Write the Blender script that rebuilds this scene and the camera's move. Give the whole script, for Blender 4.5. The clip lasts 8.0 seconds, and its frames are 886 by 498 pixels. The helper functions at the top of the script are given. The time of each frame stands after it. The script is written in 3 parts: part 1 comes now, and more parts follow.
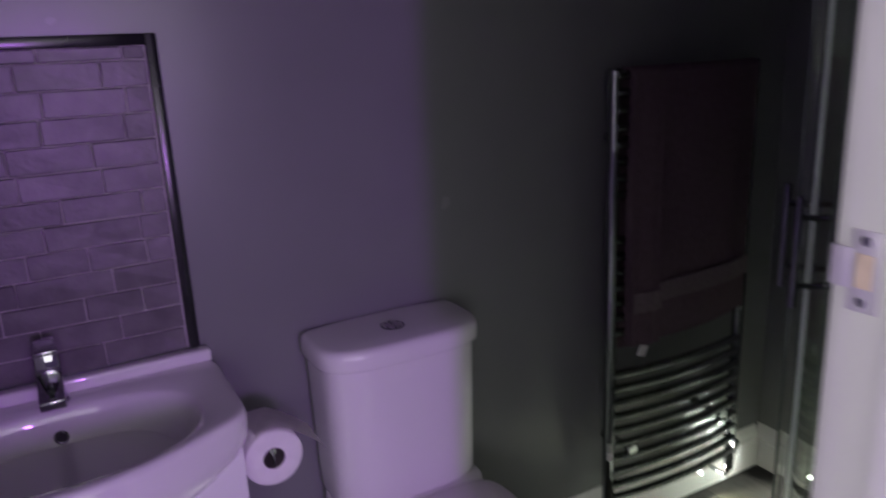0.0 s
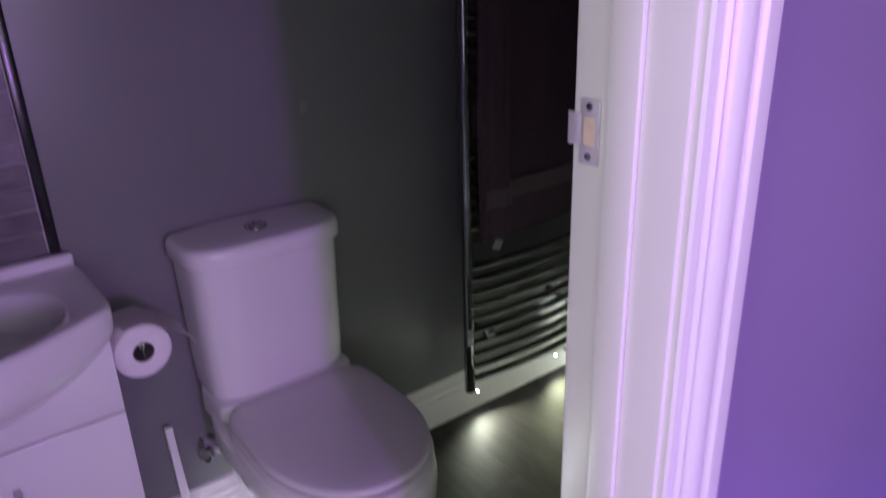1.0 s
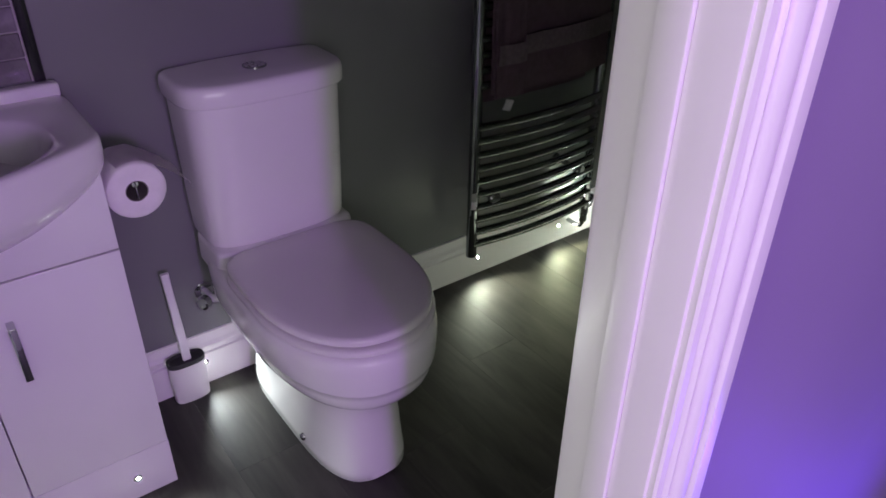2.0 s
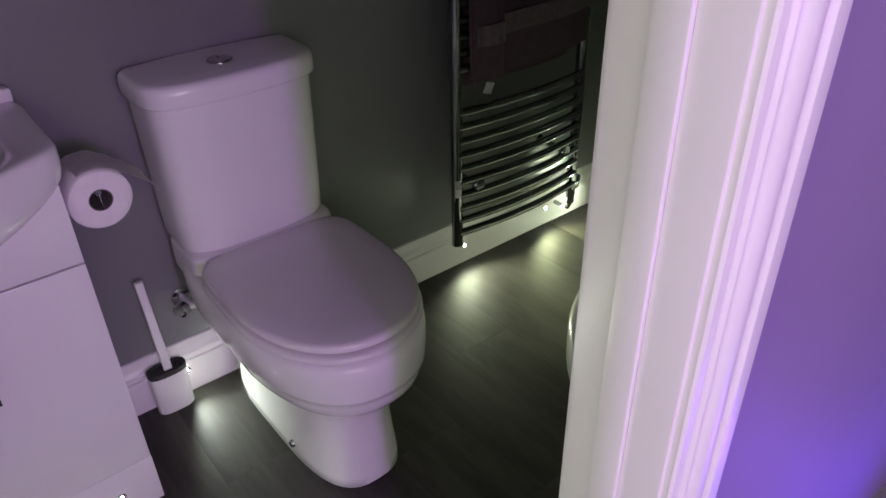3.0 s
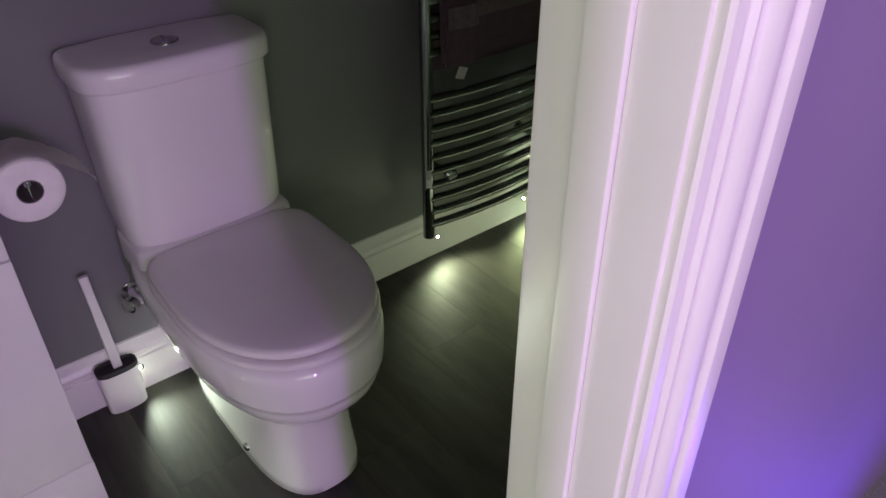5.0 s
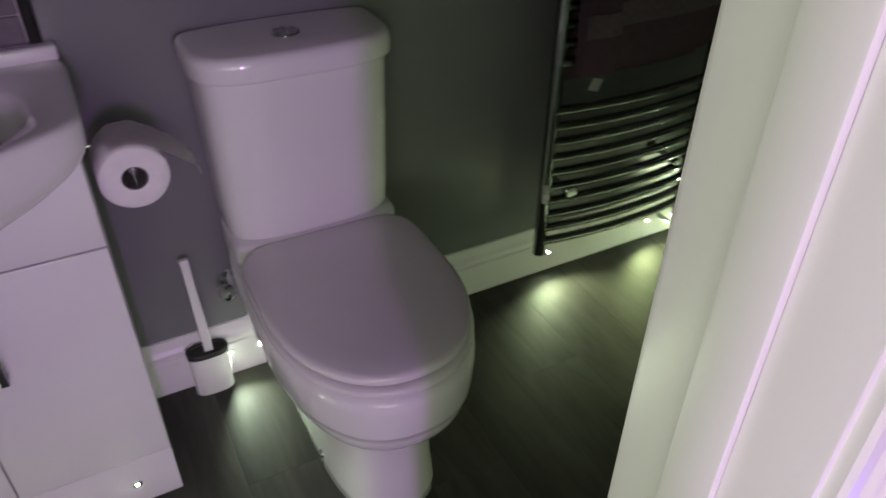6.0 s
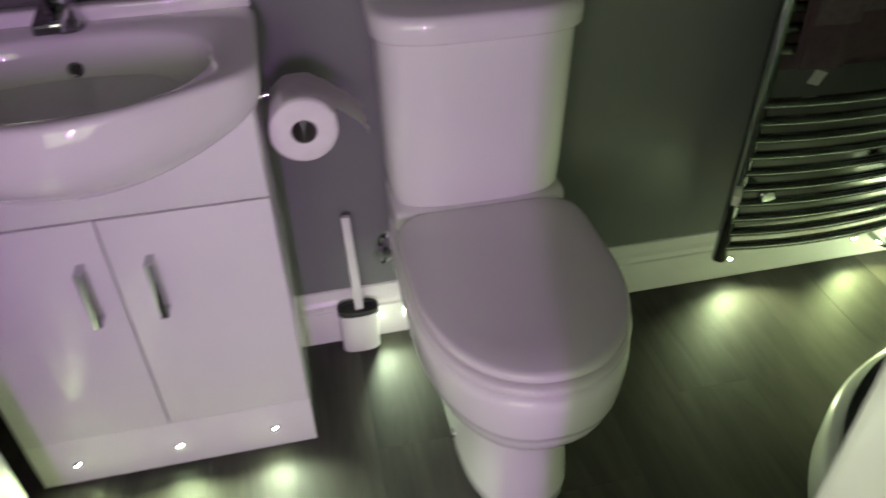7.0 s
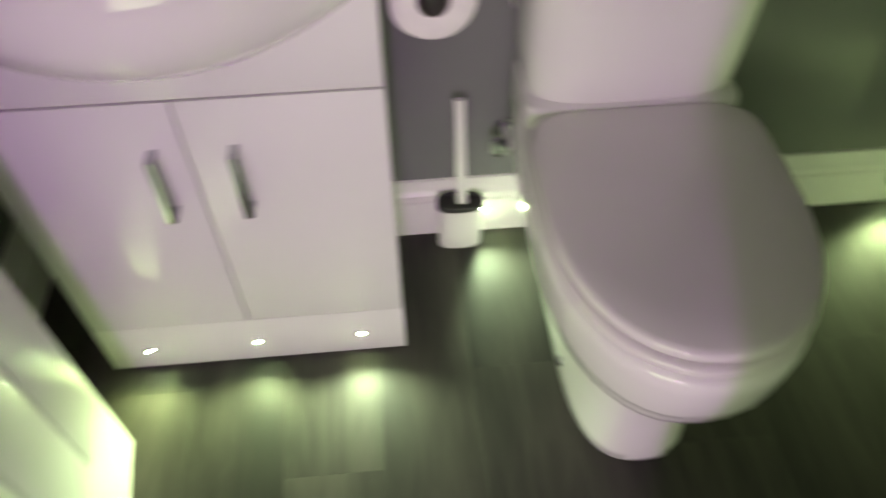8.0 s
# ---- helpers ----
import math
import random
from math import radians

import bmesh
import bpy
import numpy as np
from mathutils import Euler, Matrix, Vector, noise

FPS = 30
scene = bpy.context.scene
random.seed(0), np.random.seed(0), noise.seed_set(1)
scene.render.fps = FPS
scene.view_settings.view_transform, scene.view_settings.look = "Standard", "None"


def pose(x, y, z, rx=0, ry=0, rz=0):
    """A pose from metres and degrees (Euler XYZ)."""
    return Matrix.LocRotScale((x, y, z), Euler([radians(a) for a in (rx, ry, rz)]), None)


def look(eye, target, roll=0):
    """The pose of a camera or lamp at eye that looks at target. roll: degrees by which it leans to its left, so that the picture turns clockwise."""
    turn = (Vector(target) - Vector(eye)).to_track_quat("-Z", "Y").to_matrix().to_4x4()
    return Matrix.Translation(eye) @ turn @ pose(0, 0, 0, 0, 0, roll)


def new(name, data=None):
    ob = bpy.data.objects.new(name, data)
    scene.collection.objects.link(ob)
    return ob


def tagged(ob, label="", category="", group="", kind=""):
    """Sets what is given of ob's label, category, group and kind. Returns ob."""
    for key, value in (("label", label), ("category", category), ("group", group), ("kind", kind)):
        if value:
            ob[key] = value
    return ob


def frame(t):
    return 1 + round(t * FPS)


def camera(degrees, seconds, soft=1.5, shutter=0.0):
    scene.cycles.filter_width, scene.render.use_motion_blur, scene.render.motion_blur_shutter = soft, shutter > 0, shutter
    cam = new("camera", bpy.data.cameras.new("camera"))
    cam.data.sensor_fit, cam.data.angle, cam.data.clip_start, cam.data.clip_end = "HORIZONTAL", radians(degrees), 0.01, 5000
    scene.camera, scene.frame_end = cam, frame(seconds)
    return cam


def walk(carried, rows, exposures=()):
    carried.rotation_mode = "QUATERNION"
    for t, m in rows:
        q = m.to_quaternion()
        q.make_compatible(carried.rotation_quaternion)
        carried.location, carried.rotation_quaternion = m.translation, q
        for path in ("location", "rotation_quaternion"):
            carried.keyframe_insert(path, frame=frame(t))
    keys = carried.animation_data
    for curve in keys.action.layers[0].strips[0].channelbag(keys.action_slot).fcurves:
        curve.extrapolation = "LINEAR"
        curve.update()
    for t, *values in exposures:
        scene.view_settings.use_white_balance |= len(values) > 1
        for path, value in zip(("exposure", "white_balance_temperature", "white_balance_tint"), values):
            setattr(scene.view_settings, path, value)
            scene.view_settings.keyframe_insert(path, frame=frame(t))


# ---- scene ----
cam = camera(62.1, 8.0, soft=1.6, shutter=0.5)
PATH = [
    (0, look((-0.669, -1.457, 1.405), (0.242, 0.242, 0.872), -2.7)),
    (0.5, look((-0.643, -1.563, 1.401), (0.379, 0.033, 0.762), -3.6)),
    (1, look((-0.67, -1.6, 1.391), (0.44, -0.115, 0.641), -1.9)),
    (1.2, look((-0.662, -1.565, 1.377), (0.419, -0.134, 0.493), -0.8)),
    (1.5, look((-0.673, -1.566, 1.323), (0.379, -0.164, 0.361), 0.8)),
    (1.6, look((-0.679, -1.568, 1.318), (0.36, -0.173, 0.332), 1.1)),
    (2.8, look((-0.625, -1.511, 1.301), (0.42, -0.187, 0.226), -0.8)),
    (3, look((-0.621, -1.503, 1.301), (0.418, -0.182, 0.217), -1.3)),
    (3.5, look((-0.6, -1.494, 1.295), (0.435, -0.172, 0.209), -1.9)),
    (4, look((-0.584, -1.482, 1.294), (0.462, -0.181, 0.192), -1.5)),
    (4.2, look((-0.575, -1.479, 1.289), (0.472, -0.183, 0.182), -1.2)),
    (5.3, look((-0.504, -1.455, 1.28), (0.515, -0.165, 0.141), 0.5)),
    (5.5, look((-0.499, -1.425, 1.283), (0.472, -0.109, 0.132), 0.6)),
    (6, look((-0.428, -1.367, 1.288), (0.338, 0.062, 0.117), 0.7)),
    (6.2, look((-0.39, -1.372, 1.287), (0.248, 0.111, 0.106), 0.6)),
    (6.5, look((-0.367, -1.376, 1.28), (0.042, 0.17, 0.08), -0.6)),
    (6.8, look((-0.376, -1.354, 1.263), (-0.126, 0.213, 0.046), -2.0)),
    (7, look((-0.38, -1.297, 1.257), (-0.062, 0.244, 0.022), -1.3)),
    (7.2, look((-0.387, -1.23, 1.259), (0.091, 0.264, 0.018), 0.5)),
    (7.5, look((-0.404, -1.158, 1.238), (0.248, 0.243, -0.031), 3.8)),
    (7.7, look((-0.408, -1.09, 1.203), (0.113, 0.204, -0.23), 4.4)),
    (7.9, look((-0.448, -1.037, 1.187), (-0.183, 0.209, -0.355), 2.1)),
    (8, look((-0.443, -1.031, 1.19), (-0.334, 0.229, -0.359), -0.4)),
]
# the clip's camera brightens and warms its picture as it enters the dark room
walk(cam, PATH, [(0, 0.0, 5950, 13), (1.6, 0.0, 6000, 12), (3.0, 0.05, 6600, -2), (4.2, 0.07, 6750, -6), (5.5, 0.12, 7050, -18), (6.5, 0.2, 7350, -27), (7.0, 0.58, 7800, -31), (7.3, 0.95, 8350, -35), (8, 0.94, 9500, -45)])

# ---- light ----
world = bpy.data.worlds.new("world")
scene.world = world
world.use_nodes = True
world.node_tree.nodes["Background"].inputs[0].default_value = (0.55, 0.45, 0.75, 1)
world.node_tree.nodes["Background"].inputs[1].default_value = 0.02


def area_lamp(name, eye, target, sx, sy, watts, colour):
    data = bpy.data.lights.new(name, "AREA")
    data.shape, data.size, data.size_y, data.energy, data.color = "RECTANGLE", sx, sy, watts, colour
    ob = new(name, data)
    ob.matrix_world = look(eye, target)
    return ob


# violet and blue strip lighting of the room outside the bathroom, behind the camera
area_lamp("violet_room_light", (-0.575, -2.95, 1.15), (-0.4, -1.2, 0.9), 0.09, 0.50, 16.5, (0.57, 0.14, 1.0))
# unseen pale lamp on the left, which lights the face of the jamb
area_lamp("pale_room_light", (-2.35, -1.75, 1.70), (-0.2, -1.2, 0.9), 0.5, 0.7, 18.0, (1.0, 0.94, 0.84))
# added fill: a broad unseen panel that brightens the bathroom through the doorway
area_lamp("soft_fill_light", (-0.90, -4.05, 1.35), (-0.55, -1.20, 1.2), 3.3, 1.8, 42, (1.0, 0.92, 0.88))
area_lamp("blue_floor_light", (0.50, -1.62, 0.10), (0.14, -1.26, 0.42), 0.3, 0.08, 2.2, (0.16, 0.05, 1.0))


LED_TINT = (0.96, 1.0, 0.86)


def plinth_spot(x, y, z, dx, dy, watts, tint):
    data = bpy.data.lights.new("plinth_spot", "SPOT")
    data.energy, data.color, data.spot_size, data.spot_blend, data.shadow_soft_size = watts, tint, radians(122), 1.0, 0.006
    ob = new("plinth_spot", data)
    # an oval beam, wider along the board than up and down
    ob.matrix_world = look((x, y, z), (x + dx, y + dy, z - 0.02)) @ Matrix.Diagonal((1.9, 1.0, 1.0, 1.0))
    return ob


# ---- materials ----
def material(name, colour, rough=0.5, metal=0.0, vary=0.08, scale=6.0, bump=0.0, bump_scale=80.0, coat=0.0, spread=0.06):
    """Principled paint with cloudy colour, uneven gloss and fine relief at real size."""
    mat = bpy.data.materials.new(name)
    mat.use_nodes = True
    nt = mat.node_tree
    b = nt.nodes["Principled BSDF"]
    b.inputs["Roughness"].default_value, b.inputs["Metallic"].default_value = rough, metal
    b.inputs["Coat Weight"].default_value, b.inputs["Coat Roughness"].default_value = coat, 0.05
    tc = nt.nodes.new("ShaderNodeTexCoord")
    n1 = nt.nodes.new("ShaderNodeTexNoise")
    n1.inputs["Scale"].default_value, n1.inputs["Detail"].default_value = scale, 5
    nt.links.new(tc.outputs["Object"], n1.inputs["Vector"])
    ramp = nt.nodes.new("ShaderNodeValToRGB")
    ramp.color_ramp.elements[0].position, ramp.color_ramp.elements[1].position = 0.3, 0.7
    ramp.color_ramp.elements[0].color = (*[c * (1 - vary) for c in colour], 1)
    ramp.color_ramp.elements[1].color = (*[min(1, c * (1 + vary)) for c in colour], 1)
    nt.links.new(n1.outputs["Fac"], ramp.inputs["Fac"])
    nt.links.new(ramp.outputs["Color"], b.inputs["Base Color"])
    mr = nt.nodes.new("ShaderNodeMapRange")
    mr.inputs["To Min"].default_value, mr.inputs["To Max"].default_value = max(0.02, rough - spread), rough + spread
    n2 = nt.nodes.new("ShaderNodeTexNoise")
    n2.inputs["Scale"].default_value, n2.inputs["Detail"].default_value = scale * 4, 4
    nt.links.new(tc.outputs["Object"], n2.inputs["Vector"])
    nt.links.new(n2.outputs["Fac"], mr.inputs["Value"])
    nt.links.new(mr.outputs["Result"], b.inputs["Roughness"])
    if bump:
        n3 = nt.nodes.new("ShaderNodeTexNoise")
        n3.inputs["Scale"].default_value, n3.inputs["Detail"].default_value = bump_scale, 3
        nt.links.new(tc.outputs["Object"], n3.inputs["Vector"])
        bp = nt.nodes.new("ShaderNodeBump")
        bp.inputs["Strength"].default_value, bp.inputs["Distance"].default_value = bump, 0.002
        nt.links.new(n3.outputs["Fac"], bp.inputs["Height"])
        nt.links.new(bp.outputs["Normal"], b.inputs["Normal"])
    return mat


def laminate():
    mat = bpy.data.materials.new("dark_oak_laminate")
    mat.use_nodes = True
    nt = mat.node_tree
    b = nt.nodes["Principled BSDF"]
    tc, info = nt.nodes.new("ShaderNodeTexCoord"), nt.nodes.new("ShaderNodeObjectInfo")
    shift = nt.nodes.new("ShaderNodeVectorMath")
    shift.operation = "ADD"
    times = nt.nodes.new("ShaderNodeMath")
    times.operation = "MULTIPLY"
    times.inputs[1].default_value = 37.0
    nt.links.new(info.outputs["Random"], times.inputs[0])
    nt.links.new(tc.outputs["Object"], shift.inputs[0])
    nt.links.new(times.outputs[0], shift.inputs[1])
    mp = nt.nodes.new("ShaderNodeMapping")
    mp.inputs["Scale"].default_value = (1.0, 0.16, 1.0)
    nt.links.new(shift.outputs[0], mp.inputs["Vector"])
    grain = nt.nodes.new("ShaderNodeTexNoise")
    grain.inputs["Scale"].default_value, grain.inputs["Detail"].default_value, grain.inputs["Distortion"].default_value = 24, 6, 1.6
    nt.links.new(mp.outputs[0], grain.inputs["Vector"])
    broad = nt.nodes.new("ShaderNodeTexNoise")
    broad.inputs["Scale"].default_value, broad.inputs["Detail"].default_value = 6, 4
    nt.links.new(mp.outputs[0], broad.inputs["Vector"])
    mix = nt.nodes.new("ShaderNodeMath")
    mix.operation = "MULTIPLY_ADD"
    mix.inputs[1].default_value = 0.30
    nt.links.new(grain.outputs["Fac"], mix.inputs[0])
    half = nt.nodes.new("ShaderNodeMath")
    half.operation = "MULTIPLY_ADD"
    half.inputs[1].default_value = 0.64
    nt.links.new(broad.outputs["Fac"], half.inputs[0])
    tone = nt.nodes.new("ShaderNodeMath")
    tone.operation = "MULTIPLY"
    tone.inputs[1].default_value = 0.12
    nt.links.new(info.outputs["Random"], tone.inputs[0])
    nt.links.new(tone.outputs[0], half.inputs[2])
    nt.links.new(half.outputs[0], mix.inputs[2])
    ramp = nt.nodes.new("ShaderNodeValToRGB")
    ramp.color_ramp.elements[0].position, ramp.color_ramp.elements[1].position = 0.38, 0.72
    ramp.color_ramp.elements[0].color = (0.018, 0.017, 0.016, 1)
    ramp.color_ramp.elements[1].color = (0.074, 0.067, 0.060, 1)
    nt.links.new(mix.outputs[0], ramp.inputs["Fac"])
    nt.links.new(ramp.outputs["Color"], b.inputs["Base Color"])
    b.inputs["Roughness"].default_value = 0.58
    b.inputs["Specular IOR Level"].default_value = 0.3
    bp = nt.nodes.new("ShaderNodeBump")
    bp.inputs["Strength"].default_value, bp.inputs["Distance"].default_value = 0.12, 0.001
    nt.links.new(grain.outputs["Fac"], bp.inputs["Height"])
    nt.links.new(bp.outputs["Normal"], b.inputs["Normal"])
    return mat


def glass_material(name, tint, rough=0.0):
    mat = bpy.data.materials.new(name)
    mat.use_nodes = True
    b = mat.node_tree.nodes["Principled BSDF"]
    b.inputs["Base Color"].default_value = (*tint, 1)
    b.inputs["Transmission Weight"].default_value, b.inputs["Roughness"].default_value, b.inputs["IOR"].default_value = 1, rough, 1.45
    return mat


def glow_material(name, colour, strength):
    mat = bpy.data.materials.new(name)
    mat.use_nodes = True
    b = mat.node_tree.nodes["Principled BSDF"]
    b.inputs["Base Color"].default_value = (0.9, 0.9, 0.85, 1)
    b.inputs["Emission Color"].default_value, b.inputs["Emission Strength"].default_value = (*colour, 1), strength
    return mat


WALL = material("dark_grey_satin_paint", (0.190, 0.197, 0.192), 0.25, vary=0.05, scale=3, bump=0.12, bump_scale=220, spread=0.05)
HALL = material("lilac_grey_wall_paint", (0.24, 0.18, 0.325), 0.6, vary=0.04, scale=3, bump=0.15, bump_scale=180)
CEIL = material("white_ceiling_paint", (0.75, 0.75, 0.74), 0.8, vary=0.03, bump=0.1, bump_scale=150)
WOODWORK = material("white_satin_woodwork", (0.76, 0.75, 0.73), 0.32, vary=0.03, scale=5, bump=0.1, bump_scale=120)
DOORWHITE = material("white_moulded_door_paint", (0.77, 0.76, 0.76), 0.40, vary=0.03, scale=4, bump=0.03, bump_scale=160, spread=0.02)
CERAMIC = material("glazed_white_ceramic", (0.76, 0.75, 0.74), 0.018, vary=0.015, scale=4, spread=0.006, coat=0.5)
SEATPLASTIC = material("white_seat_plastic", (0.70, 0.68, 0.67), 0.028, vary=0.02, scale=5, spread=0.01, coat=0.5)
GLOSS = material("white_gloss_board", (0.76, 0.755, 0.75), 0.16, vary=0.02, scale=4, coat=0.4, spread=0.03)
# tray floor: the shade inside the lip is put into this grey
TRAYSHADE = material("shaded_tray_grey", (0.23, 0.235, 0.23), 0.35, vary=0.08, scale=9, bump=0.15, bump_scale=260)
ACRYLIC = material("white_shower_acrylic", (0.70, 0.70, 0.70), 0.22, vary=0.03, scale=5)
CHROME = material("polished_chrome", (0.50, 0.51, 0.52), 0.025, metal=1.0, vary=0.05, scale=12, spread=0.01)
STEEL = material("brushed_steel", (0.60, 0.58, 0.58), 0.28, metal=1.0, vary=0.08, scale=30)
HOLESHADE = material("painted_hole_shade", (0.02, 0.02, 0.02), 0.5, vary=0.2)
BLACKGLOSS = material("black_gloss_frame", (0.012, 0.012, 0.014), 0.2, vary=0.2)
BLACKRUBBER = material("black_rubber", (0.02, 0.02, 0.02), 0.55, vary=0.2, bump=0.2)
TOWEL = material("aubergine_terry_cloth", (0.108, 0.070, 0.084), 0.95, vary=0.12, scale=60, bump=0.9, bump_scale=420)
TOWELBAND = material("aubergine_flat_weave", (0.16, 0.12, 0.13), 0.8, vary=0.15, scale=90, bump=0.4, bump_scale=600)
TAG = material("white_cloth_label", (0.84, 0.82, 0.80), 0.8, vary=0.05, scale=80)
FOIL = material("pale_green_label_foil", (0.50, 0.52, 0.46), 0.35, vary=0.06, scale=60)
PAPER = material("soft_white_tissue", (0.80, 0.78, 0.77), 0.95, vary=0.04, scale=40, bump=0.4, bump_scale=300)
CREAM = material("bare_pale_wood", (0.62, 0.52, 0.36), 0.7, vary=0.1, scale=60)
NICKEL = material("satin_nickel", (0.72, 0.68, 0.74), 0.42, metal=0.55, vary=0.05, scale=30)
# radiator chrome: reflections of a dark room are put into the darker base
RADCHROME = material("chrome_dark_reflections", (0.27, 0.28, 0.29), 0.02, metal=1.0, vary=0.05, scale=12, spread=0.008)
# handle chrome, darker still: the unlit surroundings it mirrors are in the colour
DIMCHROME = material("chrome_dimmed_reflections", (0.16, 0.16, 0.185), 0.06, metal=1.0, vary=0.08, scale=12, spread=0.02)
CARD = material("grey_card_tube", (0.16, 0.145, 0.135), 0.9, vary=0.1, scale=40)
BRUSHWHITE = material("matt_white_plastic", (0.72, 0.71, 0.70), 0.4, vary=0.03)
SLATE = material("dark_grey_slate", (0.115, 0.105, 0.110), 0.38, vary=0.28, scale=26, bump=0.6, bump_scale=60)
MORTAR = material("pale_grey_mortar", (0.42, 0.40, 0.39), 0.85, vary=0.12, scale=50, bump=0.4, bump_scale=200)
CARPET = material("grey_carpet", (0.22, 0.21, 0.22), 0.95, vary=0.2, scale=120, bump=0.8, bump_scale=500)
PIPE = material("white_plastic_pipe", (0.70, 0.70, 0.68), 0.35, vary=0.03)
GROUT = material("dark_floor_joint", (0.018, 0.016, 0.015), 0.6, vary=0.2)
FLOOR = laminate()
GLASS = glass_material("clear_shower_glass", (0.96, 0.99, 0.97))
GLASSCUT = material("dark_green_cut_glass", (0.10, 0.125, 0.11), 0.2, vary=0.05)
GLASSEDGE = material("green_glass_edge", (0.62, 0.70, 0.62), 0.25, vary=0.05)
GLOW = glow_material("lit_lamp_lens", (0.95, 1.0, 0.80), 700.0)


# ---- mesh helpers ----
def finish(name, bm, mat, smooth=True, angle=40):
    bmesh.ops.recalc_face_normals(bm, faces=bm.faces)
    me = bpy.data.meshes.new(name)
    bm.to_mesh(me)
    bm.free()
    me.materials.append(mat)
    if smooth:
        me.shade_smooth()
        me.set_sharp_from_angle(angle=radians(angle))
    return new(name, me)


def part(name, bm, mat, parent, label="", smooth=True, angle=40):
    ob = finish(name, bm, mat, smooth, angle)
    if parent is not None:
        ob.parent = parent
        ob.matrix_parent_inverse = parent.matrix_world.inverted()
    return tagged(ob, label)


def thing(name, label, category, base=(0, 0, 0), group="", kind=""):
    ob = new(name)
    ob.empty_display_size = 0.05
    ob.location = base
    bpy.context.view_layer.update()
    return tagged(ob, label, category, group, kind)


def slab(x0, x1, y0, y1, z0, z1, r=0.0, seg=2, bm=None):
    bm = bm or bmesh.new()
    made = bmesh.ops.create_cube(bm, size=1)["verts"]
    for v in made:
        v.co = Vector(((x0 + x1) / 2 + v.co.x * (x1 - x0), (y0 + y1) / 2 + v.co.y * (y1 - y0), (z0 + z1) / 2 + v.co.z * (z1 - z0)))
    if r:
        edges = list({e for v in made for e in v.link_edges})
        bmesh.ops.bevel(bm, geom=edges, offset=r, segments=seg, profile=0.5, affect="EDGES")
    return bm


def loft(rings, bm=None, cap0=True, cap1=True, closed=True):
    bm = bm or bmesh.new()
    rows = [[bm.verts.new(p) for p in ring] for ring in rings]
    n = len(rows[0])
    for a, b in zip(rows, rows[1:]):
        for k in range(n if closed else n - 1):
            bm.faces.new((a[k], a[(k + 1) % n], b[(k + 1) % n], b[k]))
    if cap0:
        bm.faces.new(list(reversed(rows[0])))
    if cap1:
        bm.faces.new(rows[-1])
    return bm


def tube(points, r, bm=None, n=12, caps=True):
    """A round rod along a line of points."""
    pts = [Vector(p) for p in points]
    rings, side = [], None
    for k, p in enumerate(pts):
        d = (pts[min(k + 1, len(pts) - 1)] - pts[max(k - 1, 0)]).normalized()
        if side is None:
            side = d.orthogonal().normalized()
        side = (side - d * side.dot(d)).normalized()
        up = d.cross(side)
        rings.append([p + r * (math.cos(a) * side + math.sin(a) * up) for a in [2 * math.pi * i / n for i in range(n)]])
    return loft(rings, bm, caps, caps)


def lathe(profile, centre, axis, bm=None, n=24):
    """Turned shape: profile of (radius, height) along axis from centre."""
    axis = Vector(axis).normalized()
    side = axis.orthogonal().normalized()
    up = axis.cross(side)
    rings = [[Vector(centre) + axis * h + r * (math.cos(a) * side + math.sin(a) * up) for a in [2 * math.pi * i / n for i in range(n)]] for r, h in profile]
    return loft(rings, bm)


def sweep_profile(profile, start, along, out, up):
    """A straight moulding: profile of (out, up) pairs run from start by the vector along."""
    start, along, out, up = Vector(start), Vector(along), Vector(out), Vector(up)
    ring = [start + out * a + up * b for a, b in profile]
    return loft([ring, [p + along for p in ring]])


# ---- structure ----
LEFT, RIGHT, HALLFACE, ROOMFACE, TOP = -1.172, 1.277, -1.262, -1.147, 2.36
OPEN_L, OPEN_R, HEAD = -0.878, -0.176, 2.03


def wall(name, x0, x1, y0, y1, z0, z1, mat, label):
    return tagged(finish(name, slab(x0, x1, y0, y1, z0, z1), mat, smooth=False), label, "wall", kind="structure")


